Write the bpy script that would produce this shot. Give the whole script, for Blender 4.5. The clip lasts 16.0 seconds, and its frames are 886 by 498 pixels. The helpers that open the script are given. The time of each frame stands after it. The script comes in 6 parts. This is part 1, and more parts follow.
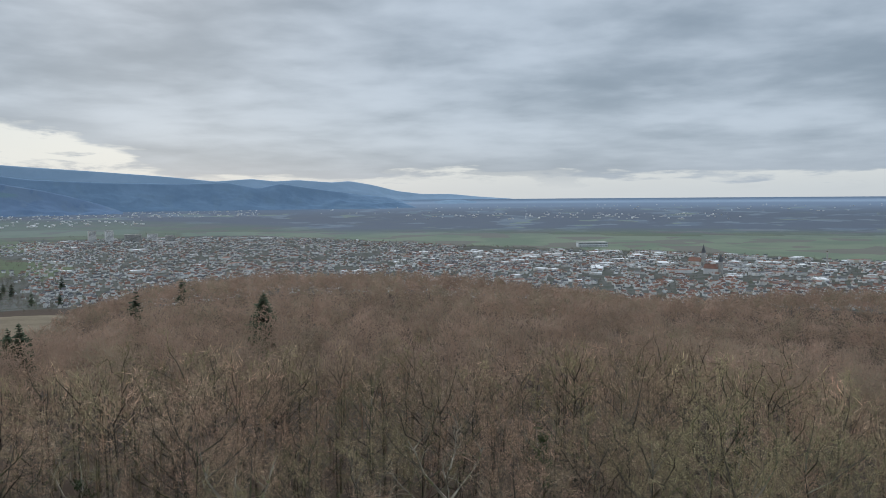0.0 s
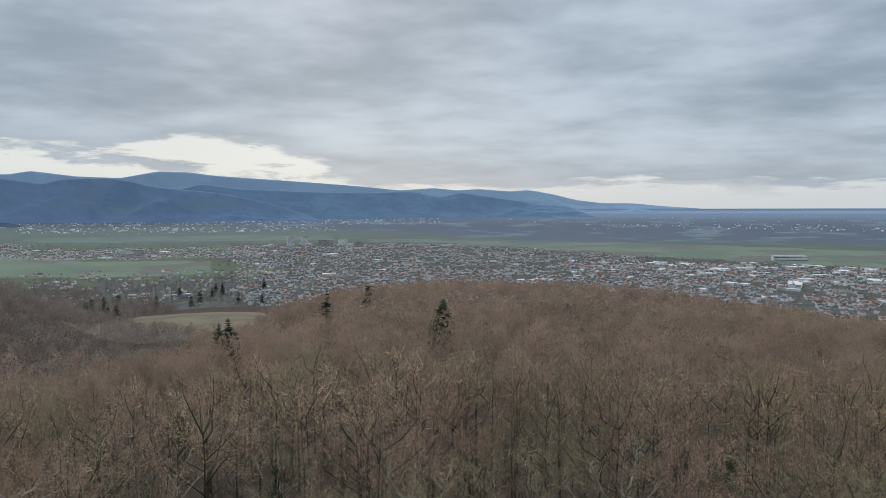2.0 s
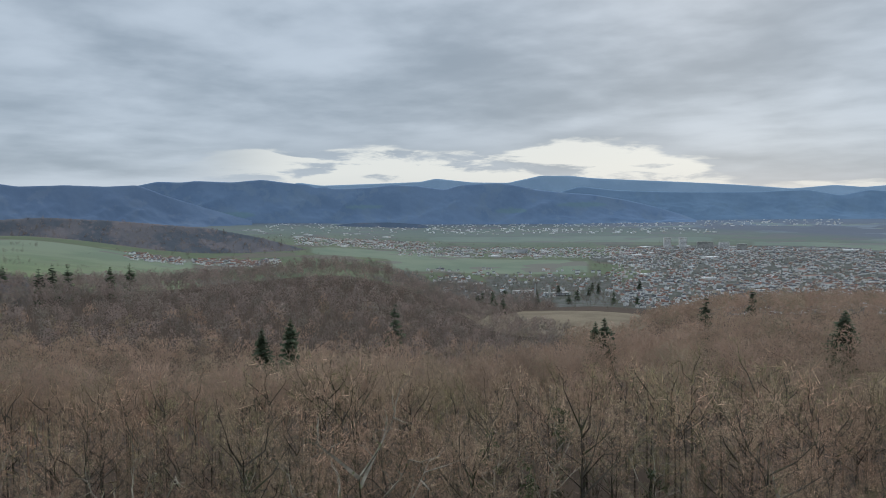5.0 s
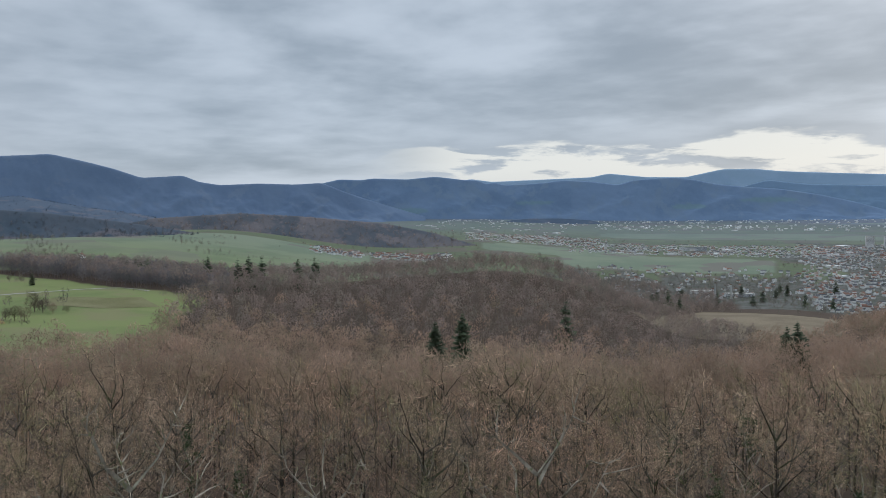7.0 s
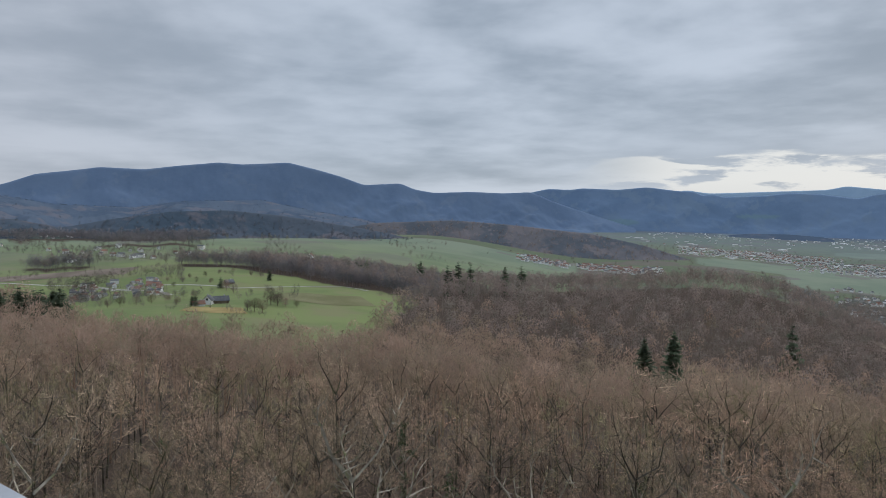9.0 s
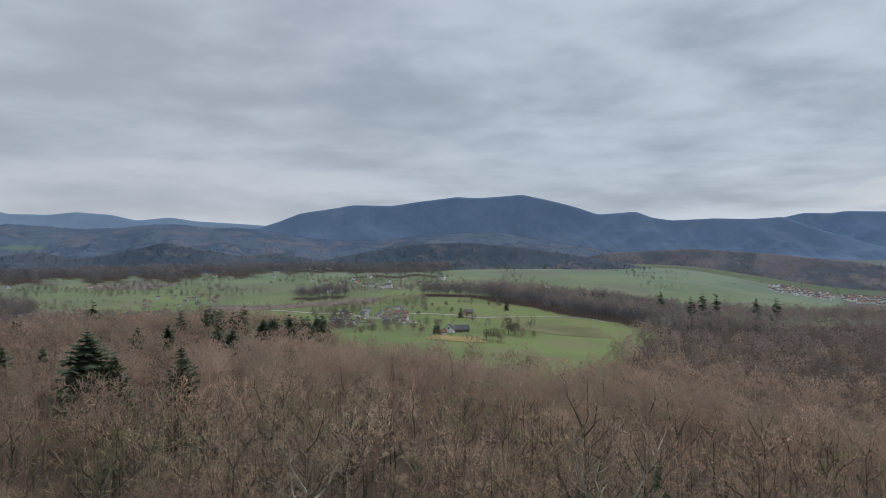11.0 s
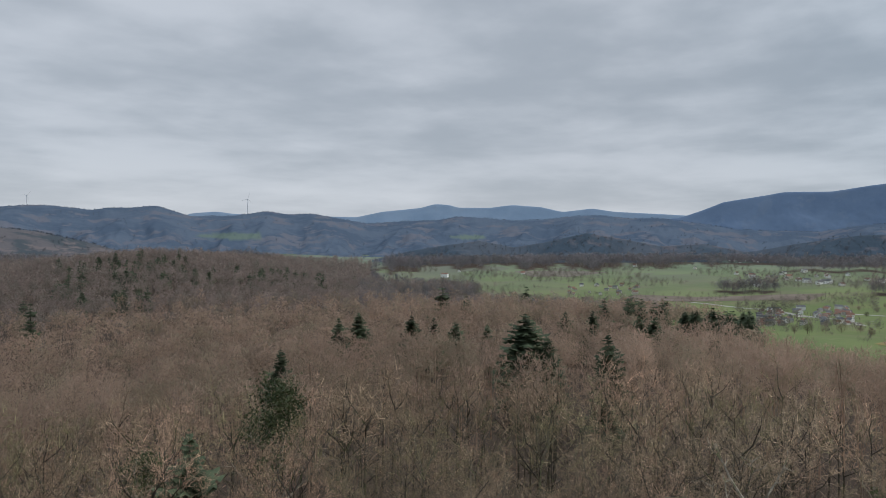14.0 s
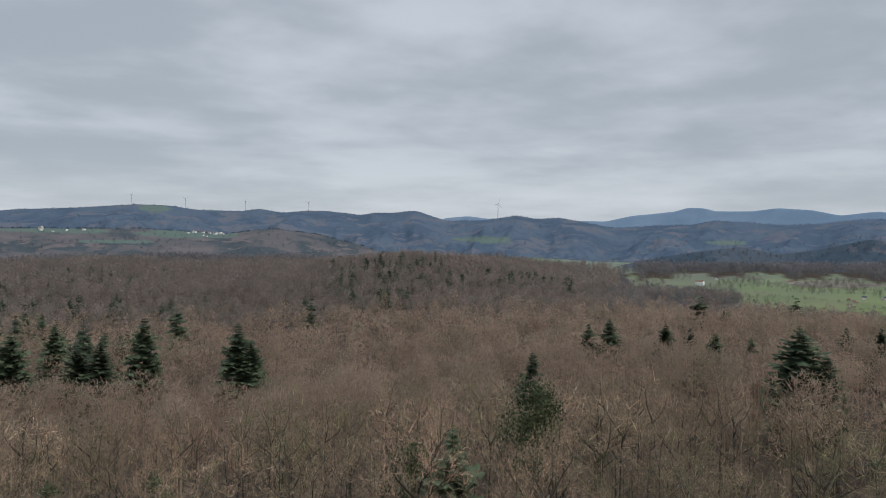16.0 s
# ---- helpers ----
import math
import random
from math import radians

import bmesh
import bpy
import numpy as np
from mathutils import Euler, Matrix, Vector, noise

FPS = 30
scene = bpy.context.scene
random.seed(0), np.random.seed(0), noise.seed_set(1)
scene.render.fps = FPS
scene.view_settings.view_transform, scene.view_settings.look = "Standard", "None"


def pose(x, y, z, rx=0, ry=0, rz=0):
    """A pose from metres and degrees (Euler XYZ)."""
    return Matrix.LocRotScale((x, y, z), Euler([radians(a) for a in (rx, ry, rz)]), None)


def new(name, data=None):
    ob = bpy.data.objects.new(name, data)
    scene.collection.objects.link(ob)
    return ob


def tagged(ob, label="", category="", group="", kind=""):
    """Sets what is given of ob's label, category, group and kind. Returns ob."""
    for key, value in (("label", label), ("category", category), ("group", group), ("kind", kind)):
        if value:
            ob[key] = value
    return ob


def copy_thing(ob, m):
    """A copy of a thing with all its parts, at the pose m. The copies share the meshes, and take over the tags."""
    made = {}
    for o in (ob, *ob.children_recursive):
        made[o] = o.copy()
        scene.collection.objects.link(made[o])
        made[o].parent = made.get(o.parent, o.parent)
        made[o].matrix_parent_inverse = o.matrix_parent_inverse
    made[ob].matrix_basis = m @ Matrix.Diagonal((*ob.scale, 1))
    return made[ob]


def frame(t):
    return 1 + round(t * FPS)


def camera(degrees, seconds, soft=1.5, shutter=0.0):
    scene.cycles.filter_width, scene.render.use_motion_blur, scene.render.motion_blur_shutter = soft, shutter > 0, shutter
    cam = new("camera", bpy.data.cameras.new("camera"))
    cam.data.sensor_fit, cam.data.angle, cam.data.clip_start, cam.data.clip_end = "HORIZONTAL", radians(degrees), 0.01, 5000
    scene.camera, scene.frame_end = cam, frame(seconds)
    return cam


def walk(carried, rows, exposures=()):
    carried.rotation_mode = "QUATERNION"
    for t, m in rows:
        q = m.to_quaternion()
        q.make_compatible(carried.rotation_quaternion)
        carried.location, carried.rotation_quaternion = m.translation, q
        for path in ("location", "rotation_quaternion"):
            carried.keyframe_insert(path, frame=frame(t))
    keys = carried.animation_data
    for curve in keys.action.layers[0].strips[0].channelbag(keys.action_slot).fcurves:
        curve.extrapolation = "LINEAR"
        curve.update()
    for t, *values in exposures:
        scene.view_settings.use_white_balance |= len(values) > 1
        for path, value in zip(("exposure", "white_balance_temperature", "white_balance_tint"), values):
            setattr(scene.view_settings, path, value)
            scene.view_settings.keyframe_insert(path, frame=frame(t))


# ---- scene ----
cam = camera(62.08, 16.0, soft=0.6)
walk(cam, [
    (0.0, pose(-0.30, 0.46, 44.99, 85.89, 0.47, 0.00)),
    (0.5, pose(-0.38, 0.48, 44.99, 86.15, 0.44, 2.31)),
    (1.0, pose(-0.45, 0.50, 44.98, 86.40, 0.29, 6.83)),
    (1.5, pose(-0.51, 0.51, 44.98, 86.58, 0.24, 11.14)),
    (2.0, pose(-0.56, 0.52, 44.98, 86.66, 0.19, 13.81)),
    (2.5, pose(-0.61, 0.54, 44.97, 86.68, 0.32, 17.55)),
    (3.0, pose(-0.66, 0.54, 44.97, 86.77, 0.53, 23.90)),
    (3.5, pose(-0.71, 0.55, 44.97, 86.78, 0.47, 25.64)),
    (4.0, pose(-0.78, 0.55, 44.97, 86.84, 0.38, 31.51)),
    (4.2, pose(-0.81, 0.56, 44.97, 86.88, 0.52, 34.78)),
    (6.3, pose(-1.64, -0.07, 44.96, 86.86, 0.56, 49.50)),
    (6.5, pose(-1.75, -0.09, 44.95, 86.82, 0.59, 51.58)),
    (7.0, pose(-2.06, -0.14, 44.91, 86.86, 0.80, 55.61)),
    (7.5, pose(-2.35, -0.18, 44.92, 86.95, 0.78, 58.06)),
    (8.0, pose(-2.70, -0.32, 44.97, 87.12, 0.10, 64.09)),
    (8.5, pose(-3.07, -0.54, 45.03, 87.44, -0.78, 68.62)),
    (9.0, pose(-3.42, -0.80, 45.08, 87.62, -0.58, 71.63)),
    (9.5, pose(-3.72, -1.10, 45.10, 87.93, -0.34, 77.62)),
    (9.7, pose(-3.82, -1.22, 45.09, 88.20, -0.38, 81.33)),
    (11.8, pose(-5.47, -2.81, 44.95, 90.36, 0.40, 94.78)),
    (12.0, pose(-5.45, -2.88, 44.95, 90.40, 0.32, 97.66)),
    (12.5, pose(-5.42, -3.10, 44.95, 90.16, 0.26, 105.48)),
    (13.0, pose(-5.42, -3.38, 44.97, 89.85, -0.12, 112.83)),
    (13.5, pose(-5.42, -3.69, 44.99, 89.40, -0.11, 117.15)),
    (14.0, pose(-5.43, -4.04, 45.01, 89.26, -0.05, 121.42)),
    (14.5, pose(-5.41, -4.42, 45.04, 89.31, -0.52, 126.02)),
    (15.0, pose(-5.37, -4.81, 45.05, 89.26, -0.74, 128.42)),
    (15.5, pose(-5.27, -5.20, 45.06, 89.40, -0.69, 133.09)),
    (16.0, pose(-5.11, -5.60, 45.04, 89.49, -0.58, 140.50)),
], ((0.0, 0.0, 6250, 10), (4.0, 0.0, 6250, 10), (7.0, 0.03, 6280, 11), (9.5, 0.03, 6330, 13), (13.0, 0.05, 6450, 12), (16.0, 0.10, 6500, 10)))

# ---- sky and light: an overcast winter afternoon with a clear gap low in the south ----
EYE = 45.0


def node(nt, kind, **values):
    n = nt.nodes.new(kind)
    for key, value in values.items():
        if key in n.inputs:
            n.inputs[key].default_value = value
    return n


def math_node(nt, op, a, b=None, c=None, clamp=False):
    n = nt.nodes.new("ShaderNodeMath")
    n.operation, n.use_clamp = op, clamp
    for i, v in enumerate((a, b, c)):
        if v is None:
            continue
        if hasattr(v, "is_output"):
            nt.links.new(v, n.inputs[i])
        else:
            n.inputs[i].default_value = v
    return n.outputs[0]


def span(nt, value, a, b, smooth=True):
    n = nt.nodes.new("ShaderNodeMapRange")
    n.interpolation_type = "SMOOTHSTEP" if smooth else "LINEAR"
    nt.links.new(value, n.inputs["Value"])
    n.inputs["From Min"].default_value, n.inputs["From Max"].default_value = a, b
    return n.outputs["Result"]


def mixed(nt, fac, a, b, blend="MIX"):
    n = nt.nodes.new("ShaderNodeMix")
    n.data_type, n.blend_type = "RGBA", blend
    for sock, v in ((n.inputs["Factor"], fac), (n.inputs[6], a), (n.inputs[7], b)):
        if hasattr(v, "is_output"):
            nt.links.new(v, sock)
        elif isinstance(v, tuple):
            sock.default_value = (*v, 1)
        else:
            sock.default_value = v
    return n.outputs[2]


def noise_node(nt, vector, scale, detail=6.0, rough=0.55, dist=0.0):
    n = node(nt, "ShaderNodeTexNoise", Scale=scale, Detail=detail, Roughness=rough, Distortion=dist)
    if vector is not None:
        nt.links.new(vector, n.inputs["Vector"])
    return n.outputs["Fac"]


def make_world():
    w = bpy.data.worlds.new("overcast_sky")
    scene.world = w
    w.use_nodes = True
    nt = w.node_tree
    nt.nodes.clear()
    out, bg = nt.nodes.new("ShaderNodeOutputWorld"), nt.nodes.new("ShaderNodeBackground")
    nt.links.new(bg.outputs[0], out.inputs[0])
    coord = nt.nodes.new("ShaderNodeTexCoord").outputs["Generated"]
    sep = nt.nodes.new("ShaderNodeSeparateXYZ")
    nt.links.new(coord, sep.inputs[0])
    x, y, z = sep.outputs
    zz = math_node(nt, "ADD", math_node(nt, "MAXIMUM", z, 0.0), 0.11)
    comb = nt.nodes.new("ShaderNodeCombineXYZ")
    nt.links.new(math_node(nt, "DIVIDE", x, zz), comb.inputs[0])
    nt.links.new(math_node(nt, "DIVIDE", y, zz), comb.inputs[1])
    deck = comb.outputs[0]
    big = noise_node(nt, deck, 0.48, 5, 0.5, 0.15)
    small = noise_node(nt, deck, 1.7, 5, 0.5, 0.1)
    comb2 = nt.nodes.new("ShaderNodeCombineXYZ")
    nt.links.new(math_node(nt, "MULTIPLY", x, 1.6), comb2.inputs[0])
    nt.links.new(math_node(nt, "MULTIPLY", y, 1.6), comb2.inputs[1])
    nt.links.new(math_node(nt, "MULTIPLY", z, 9.0), comb2.inputs[2])
    streak = noise_node(nt, comb2.outputs[0], 2.6, 6, 0.55, 0.2)
    rolls = noise_node(nt, comb2.outputs[0], 1.1, 4, 0.5, 0.3)

    def toward(az):
        return math_node(nt, "ADD", math_node(nt, "MULTIPLY", x, -math.sin(radians(az))), math_node(nt, "MULTIPLY", y, math.cos(radians(az))))

    low = span(nt, z, 0.30, 0.04)
    lump = math_node(nt, "ADD", math_node(nt, "MULTIPLY", big, 0.55), math_node(nt, "MULTIPLY", small, 0.45))
    bank = math_node(nt, "ADD", math_node(nt, "MULTIPLY", rolls, 0.55), math_node(nt, "MULTIPLY", streak, 0.45))
    lump = math_node(nt, "ADD", math_node(nt, "MULTIPLY", lump, math_node(nt, "SUBTRACT", 1.0, math_node(nt, "MULTIPLY", low, 0.6))),
                     math_node(nt, "MULTIPLY", bank, math_node(nt, "MULTIPLY", low, 0.6)))
    shade = span(nt, lump, 0.40, 0.60)
    calm = math_node(nt, "MULTIPLY", span(nt, toward(135), 0.3, 0.95), 0.4)
    shade = math_node(nt, "ADD", math_node(nt, "MULTIPLY", shade, math_node(nt, "SUBTRACT", 1.0, calm)), math_node(nt, "MULTIPLY", calm, 0.6))
    cloud = mixed(nt, shade, (0.25, 0.305, 0.362), (0.475, 0.54, 0.608))
    # the clear gap above the horizon, widest towards the south
    aim = math_node(nt, "MULTIPLY", span(nt, toward(20), 0.35, 0.62), span(nt, toward(100), 0.80, 0.68))
    high = math_node(nt, "MULTIPLY", span(nt, toward(44), 0.905, 0.965), 0.052)
    rim = math_node(nt, "ADD", z, math_node(nt, "MULTIPLY", math_node(nt, "SUBTRACT", streak, 0.5), 0.07))
    rim = math_node(nt, "ADD", rim, math_node(nt, "MULTIPLY", math_node(nt, "SUBTRACT", small, 0.5), 0.05))
    rim = math_node(nt, "SUBTRACT", rim, high)
    gap = math_node(nt, "MULTIPLY", span(nt, rim, 0.032, 0.022), aim)
    # thin grey bars drift within the gap
    bars = noise_node(nt, comb2.outputs[0], 5.5, 5, 0.6, 0.3)
    gap = math_node(nt, "MULTIPLY", gap, math_node(nt, "SUBTRACT", 1.0, math_node(nt, "MULTIPLY", span(nt, bars, 0.50, 0.62), span(nt, z, 0.0, 0.05))))
    pale = span(nt, z, 0.13, 0.01)
    cloud = mixed(nt, math_node(nt, "MULTIPLY", pale, math_node(nt, "ADD", 0.04, math_node(nt, "MULTIPLY", streak, 0.5))), cloud, (0.59, 0.645, 0.70))
    under = math_node(nt, "MULTIPLY", span(nt, rim, 0.10, 0.03), math_node(nt, "MULTIPLY", aim, 0.42))
    cloud = mixed(nt, under, cloud, (0.25, 0.305, 0.37))
    clear = mixed(nt, span(nt, z, 0.06, 0.0), (0.74, 0.75, 0.71), (0.60, 0.635, 0.64))
    cloud = mixed(nt, math_node(nt, "MULTIPLY", gap, 0.86), cloud, clear)
    sky = nt.nodes.new("ShaderNodeTexSky")
    sky.sky_type, sky.sun_disc, sky.sun_elevation, sky.sun_rotation = "NISHITA", False, radians(24), radians(-22)
    veil = mixed(nt, 1.0, cloud, mixed(nt, 1.0, sky.outputs[0], (0.006, 0.006, 0.006), "MULTIPLY"), "ADD")
    east = math_node(nt, "ADD", 1.0, math_node(nt, "MULTIPLY", span(nt, toward(150), 0.5, 0.98), 0.05))
    veil = mixed(nt, 1.0, veil, east, "MULTIPLY")
    veil = mixed(nt, span(nt, toward(140), 0.45, 0.9), veil, mixed(nt, 1.0, veil, (1.06, 1.01, 0.985), "MULTIPLY"))
    zenith = math_node(nt, "ADD", 1.0, math_node(nt, "MULTIPLY", span(nt, z, 0.33, 0.95), 1.1))
    nt.links.new(mixed(nt, 1.0, veil, zenith, "MULTIPLY"), bg.inputs[0])
    bg.inputs[1].default_value = 1.0


make_world()
sun = new("sun", bpy.data.lights.new("sun", "SUN"))
sun.data.energy, sun.data.angle, sun.data.color = 1.3, radians(40), (1.0, 0.96, 0.9)
sun.matrix_world = pose(0, 0, 300, 48, 0, 202)
scene.view_settings.exposure = 0.0


# ---- materials ----
def surface(name, dark, light, big=0.05, fine=1.5, rough=0.9, bump=0.0, each=0.0, third=None, where="Position", metal=0.0, depth=0.5):
    """A matt surface of two or three colours that vary at two scales, and from object to object."""
    m = bpy.data.materials.new(name)
    m.use_nodes = True
    nt = m.node_tree
    bsdf = nt.nodes["Principled BSDF"]
    if where == "Position":
        vec = nt.nodes.new("ShaderNodeNewGeometry").outputs["Position"]
    else:
        vec = nt.nodes.new("ShaderNodeTexCoord").outputs["Object"]
    a, b = noise_node(nt, vec, big, 4), noise_node(nt, vec, fine, 5, 0.65)
    col = mixed(nt, span(nt, a, 0.36, 0.64), dark, light)
    if third:
        c = noise_node(nt, vec, big * 2.7, 3)
        col = mixed(nt, span(nt, c, 0.52, 0.68), col, third)
    tone = span(nt, b, 0.25, 0.75, False)
    grey = nt.nodes.new("ShaderNodeHueSaturation")
    nt.links.new(col, grey.inputs["Color"])
    value = math_node(nt, "ADD", math_node(nt, "MULTIPLY", tone, depth), 1.0 - depth / 2)
    if each:
        info = nt.nodes.new("ShaderNodeObjectInfo").outputs["Random"]
        value = math_node(nt, "MULTIPLY", value, math_node(nt, "ADD", math_node(nt, "MULTIPLY", info, each), 1.0 - each / 2))
    nt.links.new(value, grey.inputs["Value"])
    nt.links.new(grey.outputs[0], bsdf.inputs["Base Color"])
    bsdf.inputs["Roughness"].default_value = rough
    bsdf.inputs["Metallic"].default_value = metal
    bsdf.inputs["Specular IOR Level"].default_value = 0.2
    if bump:
        bn = node(nt, "ShaderNodeBump", Strength=bump, Distance=0.2)
        nt.links.new(b, bn.inputs["Height"])
        nt.links.new(bn.outputs[0], bsdf.inputs["Normal"])
    return m


BARK = surface("bark", (0.035, 0.029, 0.023), (0.09, 0.077, 0.06), 0.6, 6, 0.95, 0.3, third=(0.075, 0.088, 0.042))


def twig_material(name, greys, reds, olives, fine, speck=0.5, apart=0.6, thin=0.42, vary=1.0):
    """Bare twigs: each tree has its own tone, from grey through red-brown to mossy olive."""
    m = surface(name, *greys, 0.02, fine, 0.9)
    nt = m.node_tree
    bsdf = nt.nodes["Principled BSDF"]
    base = bsdf.inputs["Base Color"].links[0].from_socket
    att = nt.nodes.new("ShaderNodeAttribute")
    att.attribute_name = "tint"
    own = math_node(nt, "FRACT", math_node(nt, "ADD", att.outputs["Fac"], nt.nodes.new("ShaderNodeObjectInfo").outputs["Random"]))
    other = math_node(nt, "FRACT", math_node(nt, "MULTIPLY", own, 7.31))
    pos = nt.nodes.new("ShaderNodeNewGeometry")
    stand = noise_node(nt, pos.outputs["Position"], 0.014, 2)
    red = math_node(nt, "MULTIPLY", span(nt, math_node(nt, "ADD", other, math_node(nt, "MULTIPLY", stand, 1.2)), 0.85, 1.35), 0.8 * vary)
    col = mixed(nt, red, base, reds)
    col = mixed(nt, math_node(nt, "MULTIPLY", span(nt, math_node(nt, "ADD", own, math_node(nt, "MULTIPLY", noise_node(nt, pos.outputs["Position"], 0.02, 2), 0.9)), 1.1, 1.3), 0.75 * vary), col, olives)
    hue = nt.nodes.new("ShaderNodeHueSaturation")
    nt.links.new(col, hue.inputs["Color"])
    twig = math_node(nt, "ADD", math_node(nt, "MULTIPLY", span(nt, pos.outputs["Random Per Island"], 0.0, 1.0, False), speck), 1.0 - speck / 2)
    twig = math_node(nt, "ADD", twig, math_node(nt, "MULTIPLY", span(nt, pos.outputs["Random Per Island"], 0.94, 0.97, False), speck * 1.3))
    patch = math_node(nt, "ADD", math_node(nt, "MULTIPLY", span(nt, noise_node(nt, pos.outputs["Position"], 0.028, 3), 0.3, 0.7), 0.4 * vary), 1.0 - 0.2 * vary)
    twig = math_node(nt, "MULTIPLY", twig, patch)
    nt.links.new(math_node(nt, "MULTIPLY", twig, math_node(nt, "ADD", math_node(nt, "MULTIPLY", math_node(nt, "FRACT", math_node(nt, "MULTIPLY", own, 3.7)), apart), 1.0 - apart / 2)), hue.inputs["Value"])
    nt.links.new(hue.outputs[0], bsdf.inputs["Base Color"])
    # a flat sliver stands for round twigs, which take light from both sides
    through_light = nt.nodes.new("ShaderNodeBsdfTranslucent")
    nt.links.new(hue.outputs[0], through_light.inputs["Color"])
    half = nt.nodes.new("ShaderNodeMixShader")
    half.inputs[0].default_value = thin
    nt.links.new(bsdf.outputs[0], half.inputs[1])
    nt.links.new(through_light.outputs[0], half.inputs[2])
    nt.links.new(half.outputs[0], nt.nodes["Material Output"].inputs["Surface"])
    return m


TWIGS = twig_material("twigs", ((0.35, 0.258, 0.172), (0.48, 0.366, 0.252)), (0.44, 0.285, 0.20), (0.29, 0.27, 0.14), 1.2, 0.8, 0.7)
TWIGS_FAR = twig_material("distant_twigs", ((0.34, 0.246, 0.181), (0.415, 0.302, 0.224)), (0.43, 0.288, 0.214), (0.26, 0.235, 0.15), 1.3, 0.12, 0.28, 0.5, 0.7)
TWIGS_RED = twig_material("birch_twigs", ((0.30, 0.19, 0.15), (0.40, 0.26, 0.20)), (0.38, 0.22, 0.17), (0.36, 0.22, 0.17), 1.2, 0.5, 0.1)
# hill and valley twigs: the same bare wood with distance haze in its colours
TWIGS_HILL = twig_material("hazed_hill_twigs", ((0.25, 0.20, 0.173), (0.318, 0.256, 0.221)), (0.315, 0.24, 0.203), (0.19, 0.185, 0.145), 0.7, 0.1, 0.3, 0.5, 0.7)
TWIGS_VALLEY = twig_material("hazed_valley_twigs", ((0.175, 0.165, 0.172), (0.235, 0.22, 0.225)), (0.235, 0.195, 0.19), (0.12, 0.135, 0.12), 0.1, 0.08, 0.3, 0.5, 0.7)
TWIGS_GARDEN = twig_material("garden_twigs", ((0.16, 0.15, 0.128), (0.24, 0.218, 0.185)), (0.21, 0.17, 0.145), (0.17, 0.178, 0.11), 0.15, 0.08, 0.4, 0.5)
NEEDLES = surface("needles", (0.045, 0.062, 0.034), (0.108, 0.132, 0.074), 0.25, 2.5, 0.8, each=0.5)
LIMB_BARK = surface("branch_bark", (0.05, 0.042, 0.032), (0.15, 0.128, 0.096), 0.12, 3.0, 0.95, each=0.8, third=(0.085, 0.092, 0.04))
LIMB_PALE = surface("pale_oak_bark", (0.19, 0.17, 0.13), (0.42, 0.37, 0.29), 0.5, 3.0, 0.95, third=(0.20, 0.21, 0.10))
SHRUB_TWIGS = twig_material("shrub_twigs", ((0.16, 0.13, 0.10), (0.25, 0.21, 0.165)), (0.22, 0.15, 0.12), (0.17, 0.165, 0.09), 0.5, 0.3)
IVY = surface("ivy_leaves", (0.035, 0.052, 0.020), (0.095, 0.11, 0.048), 0.5, 3, 0.6, each=0.4)
PLASTER = surface("plaster", (0.68, 0.665, 0.64), (0.90, 0.89, 0.87), 0.02, 0.5, 0.85, third=(0.58, 0.51, 0.42), depth=0.1)
OLD_PLASTER = surface("weathered_plaster", (0.26, 0.23, 0.195), (0.50, 0.47, 0.42), 0.05, 0.8, 0.9, third=(0.60, 0.58, 0.55))
ROOF_RED = surface("clay_tiles", (0.15, 0.082, 0.062), (0.27, 0.148, 0.108), 0.03, 1.0, 0.85, third=(0.19, 0.15, 0.13))
ROOF_GREY = surface("slate_grey_roofing", (0.075, 0.078, 0.085), (0.17, 0.168, 0.17), 0.03, 1.0, 0.8)
HALL_WHITE = surface("white_sheet_metal", (0.62, 0.63, 0.64), (0.78, 0.78, 0.77), 0.02, 0.6, 0.6)
CONCRETE = surface("concrete", (0.38, 0.37, 0.35), (0.50, 0.49, 0.46), 0.05, 1.5, 0.9, third=(0.55, 0.52, 0.45))
GLASS_DARK = surface("window_glass", (0.03, 0.035, 0.04), (0.07, 0.08, 0.09), 0.1, 1.0, 0.15)
ZINC = surface("pale_zinc_sheet", (0.31, 0.325, 0.345), (0.345, 0.36, 0.38), 2.5, 24.0, 0.5, where="Object", depth=0.14, third=(0.40, 0.41, 0.42))
JOINT = surface("dark_joint", (0.012, 0.014, 0.02), (0.02, 0.022, 0.028), 2.0, 9.0, 0.7, where="Object")
TIMBER = surface("weathered_timber", (0.14, 0.10, 0.07), (0.24, 0.18, 0.13), 0.4, 3.0, 0.9)


